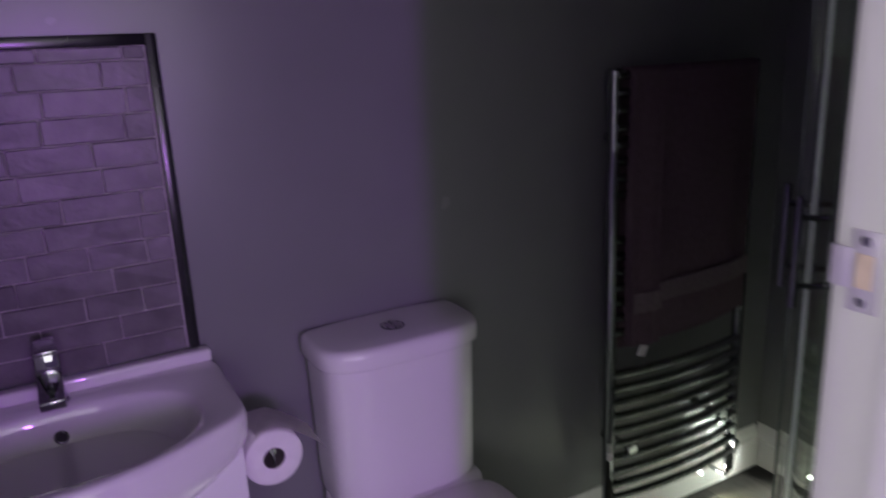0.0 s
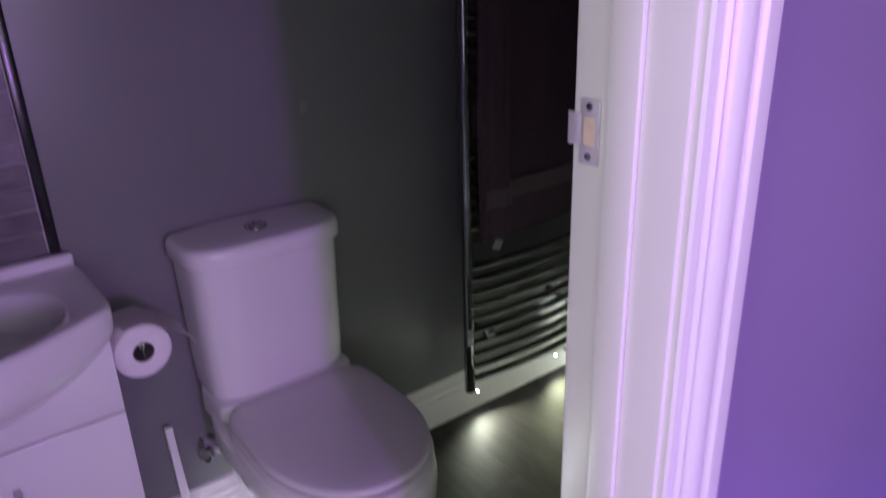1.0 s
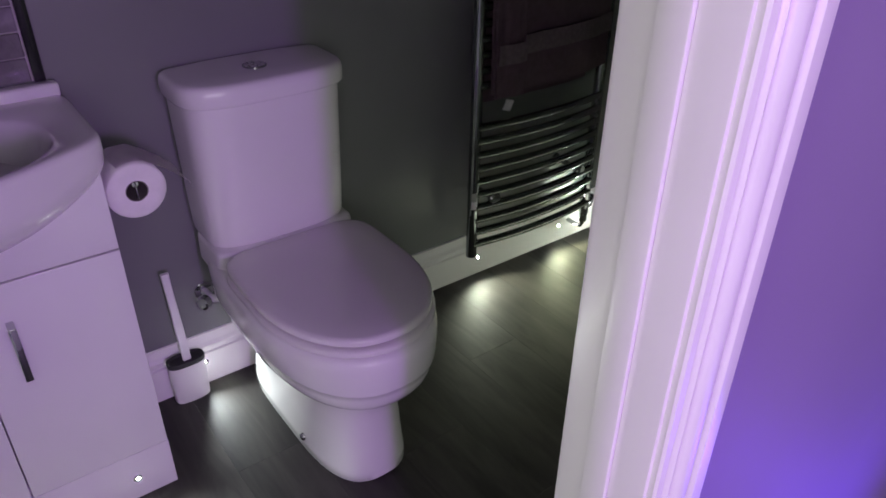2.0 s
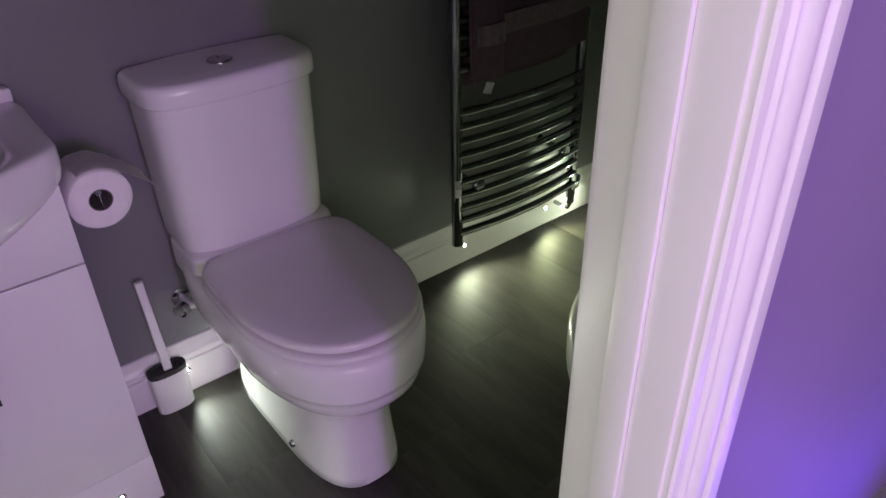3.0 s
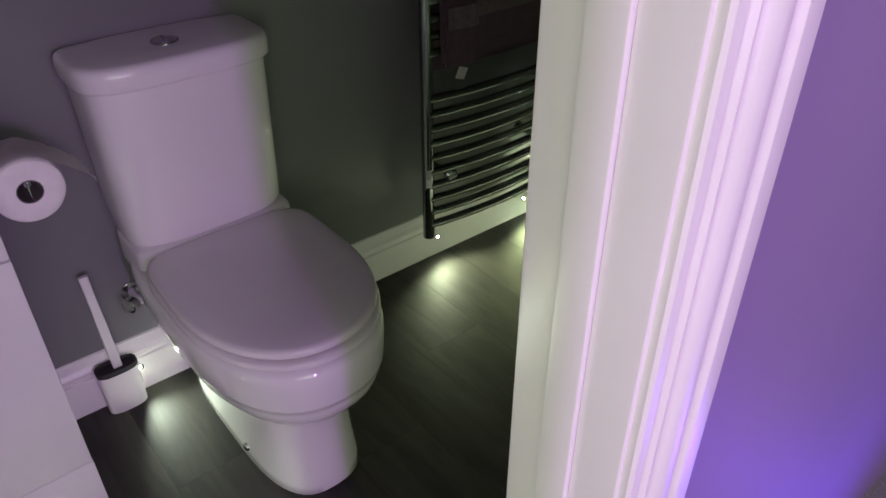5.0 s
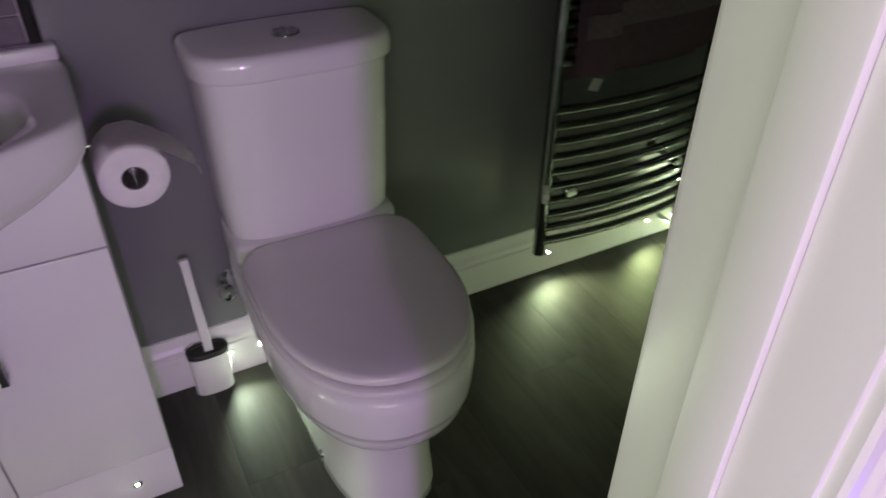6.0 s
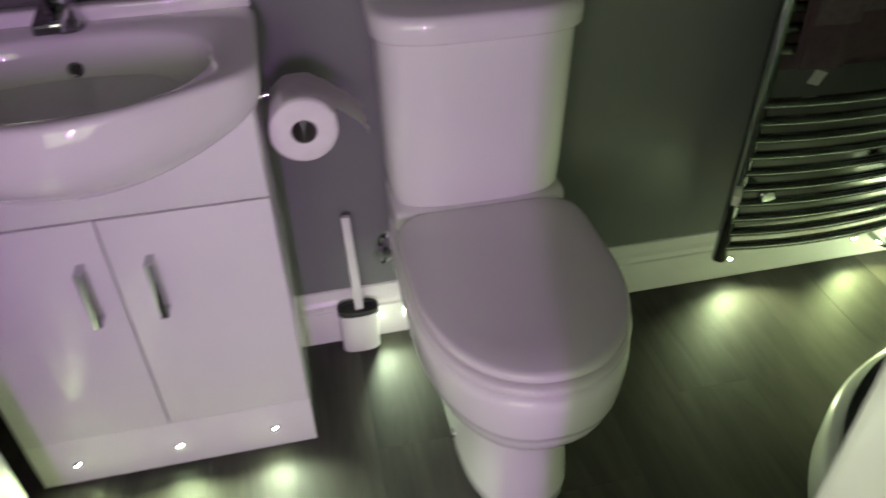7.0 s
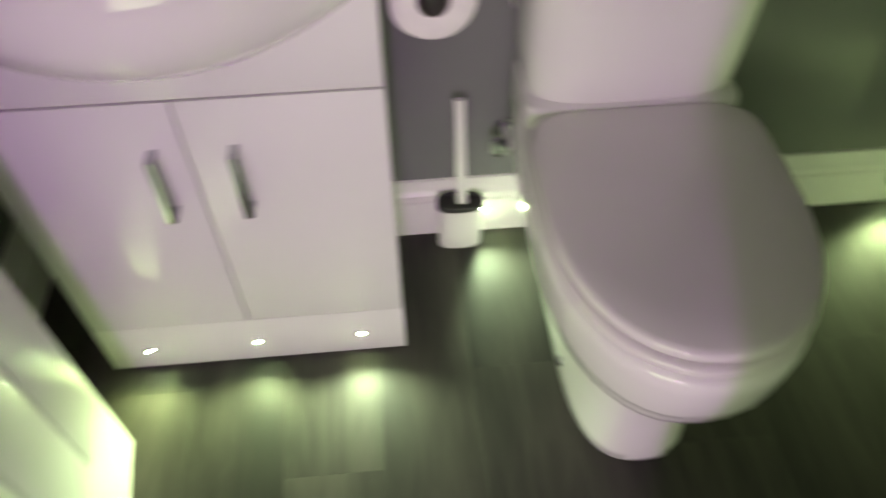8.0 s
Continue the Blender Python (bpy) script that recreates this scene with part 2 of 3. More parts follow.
def build_walls():
    wall("wall_north", LEFT - 0.1, RIGHT + 0.1, 0.0, 0.1, -0.02, TOP, WALL, "dark grey satin painted bathroom wall behind the toilet")
    wall("wall_west", LEFT - 0.1, LEFT, ROOMFACE, 0.0, -0.02, TOP, WALL, "dark grey satin painted wall beside the vanity")
    wall("wall_east", RIGHT, RIGHT + 0.1, ROOMFACE, 0.0, -0.02, TOP, WALL, "dark grey satin painted wall beside the shower")
    # the door wall: bathroom skin and hall skin, each in three pieces round the opening
    mid = (HALLFACE + ROOMFACE) / 2
    for name, y0, y1, mat, x0, x1, words in (
        ("wall_south", mid, ROOMFACE, WALL, LEFT - 0.1, RIGHT + 0.1, "dark grey painted inner face of the door wall"),
        ("wall_hall", HALLFACE, mid, HALL, -2.6, 1.9, "lilac grey painted bedroom wall round the doorway"),
    ):
        bm = slab(x0, OPEN_L - 0.03, y0, y1, -0.02, TOP)
        slab(OPEN_R + 0.03, x1, y0, y1, -0.02, TOP, bm=bm)
        slab(OPEN_L - 0.03, OPEN_R + 0.03, y0, y1, HEAD + 0.03, TOP, bm=bm)
        tagged(finish(name, bm, mat, smooth=False), words, "wall", kind="structure")
    wall("wall_hall_west", -2.7, -2.6, -4.2, HALLFACE, -0.02, TOP, HALL, "lilac grey painted bedroom side wall")
    wall("wall_hall_east", 1.9, 2.0, -4.2, HALLFACE, -0.02, TOP, HALL, "lilac grey painted bedroom side wall")
    wall("wall_hall_south", -2.7, 2.0, -4.3, -4.2, -0.02, TOP, HALL, "lilac grey painted bedroom end wall")
    tagged(finish("ceiling", slab(-2.7, 2.0, -4.3, 0.1, TOP, TOP + 0.1), CEIL, smooth=False), "plain white painted ceiling", "ceiling", kind="structure")
    tagged(finish("hall_floor", slab(-2.7, 2.0, -4.3, HALLFACE + 0.05, -0.1, -0.002), CARPET, smooth=False), "grey carpet in the room outside", "floor", kind="structure")


build_walls()

SKIRT = [(0.0, 0.0), (0.018, 0.0), (0.018, 0.086), (0.0165, 0.091), (0.0120, 0.094), (0.0120, 0.101), (0.0150, 0.105), (0.0150, 0.112), (0.0105, 0.119), (0.0075, 0.125), (0.0075, 0.132), (0.0045, 0.138), (0.0045, 0.144), (0.0, 0.146)]


def baseboard(name, start, along, out):
    bm = sweep_profile(SKIRT, start, along, out, (0, 0, 1))
    return tagged(finish(name, bm, WOODWORK, angle=30), "white moulded skirting board along a grey wall", "skirting board", kind="structure")


baseboard("baseboard_north", (-0.452, 0, 0), (RIGHT - 0.018 + 0.452, 0, 0), (0, -1, 0))
baseboard("baseboard_west", (LEFT, 0, 0), (0, ROOMFACE + 0.01, 0), (1, 0, 0))
baseboard("baseboard_east", (RIGHT, 0, 0), (0, -0.386, 0), (-1, 0, 0))

# door lining: two uprights and a head, with stops and moulded architraves
ARCH = [(0.0, 0.0), (0.0, 0.008), (0.0026, 0.011), (0.0103, 0.012), (0.0129, 0.0095), (0.0155, 0.0125), (0.0189, 0.0145), (0.0258, 0.0115), (0.0284, 0.0135), (0.0327, 0.0165), (0.0396, 0.0185), (0.0464, 0.0185), (0.0516, 0.0165), (0.0542, 0.0135), (0.0576, 0.0175), (0.0611, 0.0195), (0.0765, 0.0195), (0.0808, 0.0185), (0.0834, 0.016), (0.0843, 0.0)]


def build_door_frame():
    frame_ob = thing("door_frame", "white satin painted door lining with moulded architraves", "door frame", (OPEN_R, ROOMFACE, 0), kind="structure")
    y0, y1 = HALLFACE - 0.001, ROOMFACE + 0.002
    part("jamb", slab(OPEN_R, OPEN_R + 0.03, y0, y1, 0, HEAD + 0.03, 0.0015), WOODWORK, frame_ob)
    part("jamb", slab(OPEN_L - 0.03, OPEN_L, y0, y1, 0, HEAD + 0.03, 0.0015), WOODWORK, frame_ob)
    part("head", slab(OPEN_L, OPEN_R, y0, y1, HEAD, HEAD + 0.03, 0.0015), WOODWORK, frame_ob)
    # the stop is on the hall side of the closed door
    for x0, x1 in ((OPEN_R - 0.007, OPEN_R), (OPEN_L, OPEN_L + 0.007)):
        part("stop", slab(x0, x1, -1.219, -1.186, 0, HEAD - 0.007, 0.002), WOODWORK, frame_ob)
    part("stop", slab(OPEN_L, OPEN_R, -1.219, -1.186, HEAD - 0.007, HEAD, 0.002), WOODWORK, frame_ob)
    z0, z1 = 0.0, HEAD + 0.005
    for side, x in ((1, OPEN_R + 0.005), (-1, OPEN_L - 0.005)):
        low = [Vector((x + side * u, HALLFACE - v, z0)) for u, v in ARCH]
        high = [Vector((x + side * u, HALLFACE - v, z1 + u)) for u, v in ARCH]
        part("architrave", loft([low, high]), WOODWORK, frame_ob, angle=28)
        part("inner_architrave", slab(x + 0.008 if side > 0 else x - 0.07, x + 0.07 if side > 0 else x - 0.008, ROOMFACE, ROOMFACE + 0.016, 0, z1 + 0.07, 0.003), WOODWORK, frame_ob)
    a = [Vector((OPEN_L - 0.005 - u, HALLFACE - v, z1 + u)) for u, v in ARCH]
    b = [Vector((OPEN_R + 0.005 + u, HALLFACE - v, z1 + u)) for u, v in ARCH]
    part("architrave", loft([a, b]), WOODWORK, frame_ob, angle=28)
    # strike plate with its lip, hole and screws
    bm = slab(OPEN_R - 0.0025, OPEN_R, -1.176, -1.153, 1.208, 1.268, 0.0008)
    slab(OPEN_R - 0.0027, OPEN_R - 0.0006, -1.155, -1.139, 1.224, 1.254, 0.0008, bm=bm)
    plate = part("strike_plate", bm, NICKEL, frame_ob, "brushed steel latch strike plate")
    part("latch_hole", slab(OPEN_R - 0.0034, OPEN_R - 0.0024, -1.171, -1.159, 1.226, 1.251), CREAM, plate)
    for z in (1.2155, 1.2605):
        part("screw", lathe([(0.0038, 0), (0.0036, 0.001), (0.002, 0.0016)], (OPEN_R - 0.0024, -1.1645, z), (-1, 0, 0), n=14), CHROME, plate)


build_door_frame()


# ---- the door, standing open ----
def build_door():
    width, thick, high = 0.702, 0.035, 2.015
    door = thing("door_1", "white moulded door with vertical beads, standing wide open", "door", (0, 0, 0), kind="structure")
    # local frame: x from hinge to free edge, y through the thickness (0 is the bathroom face while closed), z up
    beads = [0.117 + 0.117 * k for k in range(5)]
    bm = slab(0, width, -thick, -0.003, 0.006, high, 0.002)
    part("leaf", bm, DOORWHITE, door)
    # the beaded face: boards with rounded edges and a recessed bead between them
    rail0, rail1 = 0.175, high - 0.12
    edges = [0.0] + beads + [width]
    part("bottom_rail", slab(0.0, width, -thick - 0.004, -thick + 0.001, 0.006, rail0, 0.0015), DOORWHITE, door)
    part("top_rail", slab(0.0, width, -thick - 0.004, -thick + 0.001, rail1, high, 0.0015), DOORWHITE, door)
    for a, b in zip(edges, edges[1:]):
        part("board", slab(a + (0.003 if a else 0), b - (0.003 if b < width else 0), -thick - 0.004, -thick + 0.001, rail0, rail1, 0.0022), DOORWHITE, door)
    for b in beads:
        part("bead", tube([(b, -thick - 0.0008, rail0), (b, -thick - 0.0008, rail1)], 0.0024, n=8), DOORWHITE, door)
    hz, hx = 1.235, width - 0.062
    for sgn, y in ((-1, -thick - 0.004), (1, -0.003)):
        rose = part("rosette", lathe([(0.0255, 0), (0.0255, 0.006), (0.023, 0.009), (0.011, 0.010)], (hx, y, hz), (0, sgn, 0)), CHROME, door, "round chrome handle rose")
        pts = [(hx, y + sgn * 0.008, hz), (hx, y + sgn * 0.040, hz), (hx - 0.004, y + sgn * 0.050, hz), (hx - 0.016, y + sgn * 0.055, hz - 0.001), (hx - 0.05, y + sgn * 0.055, hz - 0.008), (hx - 0.085, y + sgn * 0.052, hz - 0.022), (hx - 0.112, y + sgn * 0.048, hz - 0.040)]
        part("lever", tube(pts, 0.0095, n=14), CHROME, rose)
    part("latch_plate", slab(width - 0.001, width + 0.0015, -thick + 0.006, -0.008, hz - 0.03, hz + 0.03, 0.0005), STEEL, door)
    for z in (0.22, 1.0, 1.8):
        part("hinge", tube([(-0.004, 0.004, z - 0.05), (-0.004, 0.004, z + 0.05)], 0.006, n=10), STEEL, door)
    door.matrix_world = pose(OPEN_L + 0.004, ROOMFACE + 0.003, 0, 0, 0, 97.5)
    return door


build_door()


# ---- toilet ----
TX = -0.068


def pan_ring(z, half, back, front, n=48, pf=2.3, pb=4.0, waist=-0.33):
    ring = []
    for k in range(n):
        a = 2 * math.pi * k / n
        c, s = math.cos(a), math.sin(a)
        p = pf if s < 0 else pb
        x = half * math.copysign(abs(c) ** (2 / p), c)
        y = waist + (waist - front if s < 0 else back - waist) * math.copysign(abs(s) ** (2 / p), s)
        ring.append(Vector((TX + x, y, z)))
    return ring


def build_toilet():
    toilet = thing("toilet", "white ceramic close-coupled toilet with its lid closed", "toilet", (TX, -0.3, 0))
    spec = [(0.0, 0.105, -0.03, -0.547), (0.004, 0.109, -0.028, -0.554), (0.03, 0.108, -0.03, -0.554), (0.10, 0.102, -0.035, -0.545), (0.17, 0.101, -0.035, -0.538), (0.215, 0.108, -0.03, -0.546), (0.240, 0.122, -0.025, -0.567), (0.256, 0.141, -0.022, -0.591), (0.266, 0.156, -0.02, -0.608), (0.276, 0.1655, -0.018, -0.619), (0.290, 0.173, -0.018, -0.6265), (0.308, 0.1785, -0.017, -0.6315), (0.320, 0.1795, -0.016, -0.6325), (0.3225, 0.1830, -0.016, -0.636), (0.328, 0.1840, -0.016, -0.637), (0.355, 0.1858, -0.016, -0.639), (0.385, 0.187, -0.015, -0.640), (0.403, 0.185, -0.015, -0.638), (0.412, 0.180, -0.017, -0.631), (0.416, 0.170, -0.02, -0.619)]
    bm = loft([pan_ring(z, h, b, f, pf=2.35 if z > 0.2 else 2.8, pb=4.5) for z, h, b, f in spec])
    # raised deck that carries the cistern and the hinges
    deck = [(0.39, 0.172, -0.012, -0.186), (0.444, 0.171, -0.012, -0.184), (0.451, 0.169, -0.014, -0.181), (0.4540, 0.164, -0.018, -0.175)]
    loft([pan_ring(z, h, b, f, pf=7, pb=7, waist=-0.105) for z, h, b, f in deck], bm)
    part("pan", bm, CERAMIC, toilet, angle=60)

    def shell(name, z0, z1, half, back, front, mat, crown=0.0, rim=0.004):
        spec = [(z0, half - rim, back, front + rim), (z0 + rim * 0.6, half, back + 0.001, front), (z1 - rim, half, back + 0.001, front), (z1 - rim * 0.35, half - rim * 0.4, back, front + rim * 0.4), (z1, half - rim * 1.6, back - rim, front + rim * 1.6)]
        rings = [pan_ring(z, h, b, f, n=72, pf=2.2, pb=6.5, waist=-0.37) for z, h, b, f in spec]
        for q in (0.8, 0.5, 0.2):
            rings.append([Vector((TX + (p.x - TX) * q, -0.37 + (p.y + 0.37) * q, z1 + crown * (1 - q * q))) for p in rings[4]])
        return part(name, loft(rings), mat, toilet, angle=50)

    shell("seat", 0.4165, 0.4335, 0.1835, -0.184, -0.632, SEATPLASTIC, rim=0.0065)
    shell("lid", 0.4370, 0.4560, 0.1795, -0.182, -0.624, SEATPLASTIC, crown=0.003, rim=0.0065)
    for dx in (-0.075, 0.075):
        part("hinge", lathe([(0.011, 0), (0.011, 0.034), (0.009, 0.037)], (TX + dx - 0.018, -0.192, 0.438), (1, 0, 0), n=14), SEATPLASTIC, toilet)

    def tank_ring(z, half, front, n=56, back=-0.006):
        ring, mid = [], -0.075
        for k in range(n):
            a = 2 * math.pi * k / n
            c, s = math.cos(a), math.sin(a)
            p = 3.6 if s < 0 else 9.0
            x = half * math.copysign(abs(c) ** (2 / p), c)
            y = mid + (mid - front if s < 0 else back - mid) * math.copysign(abs(s) ** (2 / p), s)
            ring.append(Vector((TX + x, y, z)))
        return ring

    body = [(0.4535, 0.160, -0.162), (0.456, 0.167, -0.170), (0.466, 0.170, -0.174), (0.52, 0.172, -0.175), (0.65, 0.175, -0.178), (0.781, 0.178, -0.180)]
    cistern = part("cistern", loft([tank_ring(*r) for r in body]), CERAMIC, toilet, angle=50)
    lid = [(0.7825, 0.181, -0.185), (0.7845, 0.1865, -0.191), (0.788, 0.188, -0.1925), (0.812, 0.188, -0.1925), (0.822, 0.1855, -0.190), (0.827, 0.181, -0.185), (0.829, 0.173, -0.177), (0.8305, 0.10, -0.13)]
    part("cistern_lid", loft([tank_ring(*r) for r in lid]), CERAMIC, cistern, angle=50)
    bm = lathe([(0.026, 0), (0.026, 0.003), (0.023, 0.0045), (0.0215, 0.003)], (TX - 0.004, -0.098, 0.8295), (0, 0, 1), n=32)
    button = part("flush_button", bm, CHROME, cistern, "round chrome dual flush button")
    for sgn in (-1, 1):
        ring = [Vector((TX - 0.004 + sgn * (0.0006 + 0.0205 * math.cos(a)), -0.098 + 0.0205 * math.sin(a), 0.832)) for a in [radians(-86 + 172 * k / 16) for k in range(17)]]
        part("button_half", loft([ring, [p + Vector((0, 0, 0.0025)) for p in ring]]), STEEL, button)
    for sgn in (-1, 1):
        part("bolt_cap", lathe([(0.0095, 0), (0.0095, 0.006), (0.007, 0.010), (0.003, 0.0115)], (TX + sgn * 0.103, -0.371, 0.036), (sgn, -0.1, 0.1), n=18), CHROME, toilet, "small chrome fixing bolt cap")


build_toilet()


# ---- vanity unit, basin, tap ----
VX0, VX1, VY, DOORY = -0.985, -0.45, -0.276, -0.293


def build_vanity():
    unit = thing("vanity_unit", "white gloss vanity cabinet with two closed doors under the basin", "cabinet", ((VX0 + VX1) / 2, -0.15, 0))
    part("side_panel", slab(VX0, VX0 + 0.016, VY, -0.02, 0, 0.785, 0.001), GLOSS, unit)
    part("side_panel", slab(VX1 - 0.016, VX1, VY, -0.02, 0, 0.765, 0.001), GLOSS, unit)
    part("back_panel", slab(VX0 + 0.016, VX1 - 0.016, -0.026, -0.02, 0.1, 0.76), GLOSS, unit)
    part("floor_panel", slab(VX0 + 0.016, VX1 - 0.016, VY + 0.002, -0.026, 0.12, 0.135), GLOSS, unit)
    part("plinth", slab(VX0 + 0.0165, VX1 - 0.0165, VY - 0.001, VY + 0.015, 0, 0.119, 0.001), GLOSS, unit)
    part("plinth_front", slab(VX0, VX1, VY - 0.0158, VY - 0.0012, 0.001, 0.1245, 0.001), GLOSS, unit)
    part("fascia", slab(VX0 + 0.001, VX1 - 0.001, DOORY, VY - 0.001, 0.6095, 0.764, 0.0022), GLOSS, unit)
    mid = (VX0 + VX1) / 2
    for x0, x1, hx in ((VX0 + 0.001, mid - 0.0011, mid - 0.042), (mid + 0.0011, VX1 - 0.001, mid + 0.064)):
        leaf = part("door", slab(x0, x1, DOORY, VY - 0.001, 0.1262, 0.606, 0.0018), GLOSS, unit)
        bm = slab(hx - 0.0065, hx + 0.0065, DOORY - 0.028, DOORY - 0.022, 0.416, 0.531, 0.0012)
        slab(hx - 0.0065, hx + 0.0065, DOORY - 0.024, DOORY + 0.001, 0.524, 0.531, 0.0010, bm=bm)
        slab(hx - 0.0065, hx + 0.0065, DOORY - 0.024, DOORY + 0.001, 0.416, 0.423, 0.0010, bm=bm)
        part("handle", bm, CHROME, leaf, "square chrome bar handle")


build_vanity()


def build_basin():
    basin = thing("basin", "white ceramic bow-fronted basin set on the vanity cabinet", "basin", (-0.7175, -0.2, 0.76))
    cx, cy, n, half = -0.7175, -0.215, 96, 0.2845

    def outline(a, inset=0.0, bow=1.0):
        """Distance from the middle to the outer edge: straight back and sides, bowed front."""
        c, s = math.cos(a), math.sin(a)
        best = 1e9
        if abs(c) > 1e-6:
            best = min(best, (half - inset) / abs(c))
        if s > 1e-6:
            best = min(best, (-0.004 - inset - cy) / s)
        if s < -1e-6:
            lo, hi = 0.0, 0.6
            for _ in range(30):
                m = (lo + hi) / 2
                x, y = m * c, cy + m * s
                edge = -0.300 + inset - 0.104 * bow * max(0.0, 1 - (abs(x) / half) ** 2) ** 1.3
                lo, hi = (m, hi) if y > edge else (lo, m)
            best = min(best, hi)
        return best

    angles = [2 * math.pi * k / n for k in range(n)]

    def smooth(values, times=2):
        for _ in range(times):
            values = [(values[k - 1] + 2 * values[k] + values[(k + 1) % n]) / 4 for k in range(n)]
        return values

    def outer(z, inset, bow=1.0, drop=0.0):
        r = smooth([outline(a, inset, bow) for a in angles])
        ring = []
        for a, d in zip(angles, r):
            x, y = d * math.cos(a), cy + d * math.sin(a)
            ring.append(Vector((cx + x, y, z - drop * max(0.0, 1 - (abs(x) / half) ** 2.3))))
        return ring

    def bowl(z, a_half, y_back, y_front):
        ring, mid = [], -0.215
        for a in angles:
            c, s = math.cos(a), math.sin(a)
            y = mid + (mid - y_front if s < 0 else y_back - mid) * math.copysign(abs(s) ** (2 / (2.1 if s < 0 else 2.8)), s)
            ring.append(Vector((cx + a_half * math.copysign(abs(c) ** (2 / 2.4), c), y, z)))
        return ring

    rings = [bowl(0.688, 0.02, -0.20, -0.235), bowl(0.690, 0.09, -0.15, -0.275), bowl(0.700, 0.14, -0.125, -0.305), bowl(0.725, 0.178, -0.108, -0.332), bowl(0.760, 0.198, -0.098, -0.350), bowl(0.795, 0.209, -0.092, -0.361), bowl(0.812, 0.215, -0.088, -0.367), bowl(0.820, 0.223, -0.082, -0.374)]
    rings += [outer(0.823, 0.016), outer(0.8225, 0.007), outer(0.819, 0.002), outer(0.812, 0.0), outer(0.798, 0.0, 1.06, drop=0.006), outer(0.785, 0.001, 1.06, 0.028), outer(0.776, 0.003, 0.95, 0.056), outer(0.770, 0.006, 0.66, 0.080), outer(0.767, 0.010, 0.30, 0.090), outer(0.7655, 0.016, 0.05, 0.092)]
    part("bowl", loft(rings, cap0=True, cap1=True), CERAMIC, basin, angle=70)
    # low upstand along the wall
    part("upstand", slab(cx - half + 0.006, cx + half - 0.006, -0.034, -0.004, 0.818, 0.846, 0.006, 3), CERAMIC, basin)
    over = part("overflow_ring", lathe([(0.0125, 0), (0.0125, 0.002), (0.0105, 0.0035), (0.0085, 0.002)], (cx - 0.004, -0.1005, 0.770), (0, -1, 0.12), n=22), CHROME, basin, "chrome overflow ring")
    # no real opening: a thin black disc paints the shade inside the overflow
    part("overflow_shade_disc", lathe([(0.0082, 0), (0.0082, 0.001)], (cx - 0.004, -0.1022, 0.770), (0, -1, 0.12), n=18), HOLESHADE, over)
    part("waste_plug", lathe([(0.030, 0), (0.030, 0.003), (0.022, 0.006), (0.01, 0.007)], (cx, -0.217, 0.6885), (0, 0, 1)), CHROME, basin)


build_basin()


def build_tap():
    tap = thing("basin_tap", "chrome square mixer tap standing on the basin", "tap", (-0.722, -0.062, 0.823))
    x = -0.722
    part("base", lathe([(0.026, 0), (0.026, 0.004), (0.022, 0.008)], (x, -0.058, 0.822), (0, 0, 1)), CHROME, tap)
    part("body", slab(x - 0.020, x + 0.020, -0.078, -0.038, 0.828, 0.925, 0.003), CHROME, tap)
    bm = slab(x - 0.020, x + 0.020, -0.168, -0.07, 0.868, 0.884, 0.002)
    for v in bm.verts:
        v.co.z -= 0.16 * max(0.0, -0.07 - v.co.y)
    part("spout", bm, CHROME, tap)
    part("lever", slab(x - 0.017, x + 0.017, -0.118, -0.036, 0.930, 0.938, 0.002), CHROME, tap)
    part("lever_neck", slab(x - 0.012, x + 0.012, -0.068, -0.044, 0.924, 0.931, 0.001), CHROME, tap)


build_tap()


def build_splashback():
    back = thing("splashback", "grey slate brick tile splashback with black edge trim above the basin", "splashback", (-0.72, -0.01, 0.853))
    x0, x1, z0, z1, w = -0.98, -0.456, 0.848, 1.45, 0.020
    part("mortar", slab(x0 + w, x1 - w, -0.006, -0.001, z0 + 0.001, z1 - w), MORTAR, back, "pale mortar", smooth=False)
    part("trim_side", slab(x1 - w, x1, -0.018, 0.0, z0, z1, 0.002), BLACKGLOSS, back, "black edge trim")
    part("trim_side", slab(x0, x0 + w, -0.018, 0.0, z0, z1, 0.002), BLACKGLOSS, back, "black edge trim")
    part("trim_top", slab(x0 + w, x1 - w, -0.018, 0.0, z1 - w, z1, 0.002), BLACKGLOSS, back, "black edge trim")
    rng, row, z, high = random.Random(5), 0, z0 + 0.0015, 0.0465
    while z + 0.02 < z1 - w:
        top = min(z + high - 0.0028, z1 - w - 0.001)
        x = x0 + w + 0.001
        step = (0.075, 0.135, 0.045, 0.11)[row % 4]
        while x < x1 - w - 0.004:
            end = min(x + step, x1 - w - 0.001)
            if x1 - w - end < 0.02:
                end = x1 - w - 0.001
            bm = slab(x, end - 0.0026, -0.0095, -0.004, z, top, 0.0014, 1)
            for v in bm.verts:
                v.co += Vector((rng.uniform(-0.0009, 0.0009), rng.uniform(-0.0016, 0.0010) if v.co.y < -0.006 else 0.0, rng.uniform(-0.0008, 0.0008)))
            part("slate_brick", bm, SLATE, back, smooth=False)
            x, step = end, rng.choice((0.10, 0.135, 0.16))
        z, row = z + high, row + 1


build_splashback()


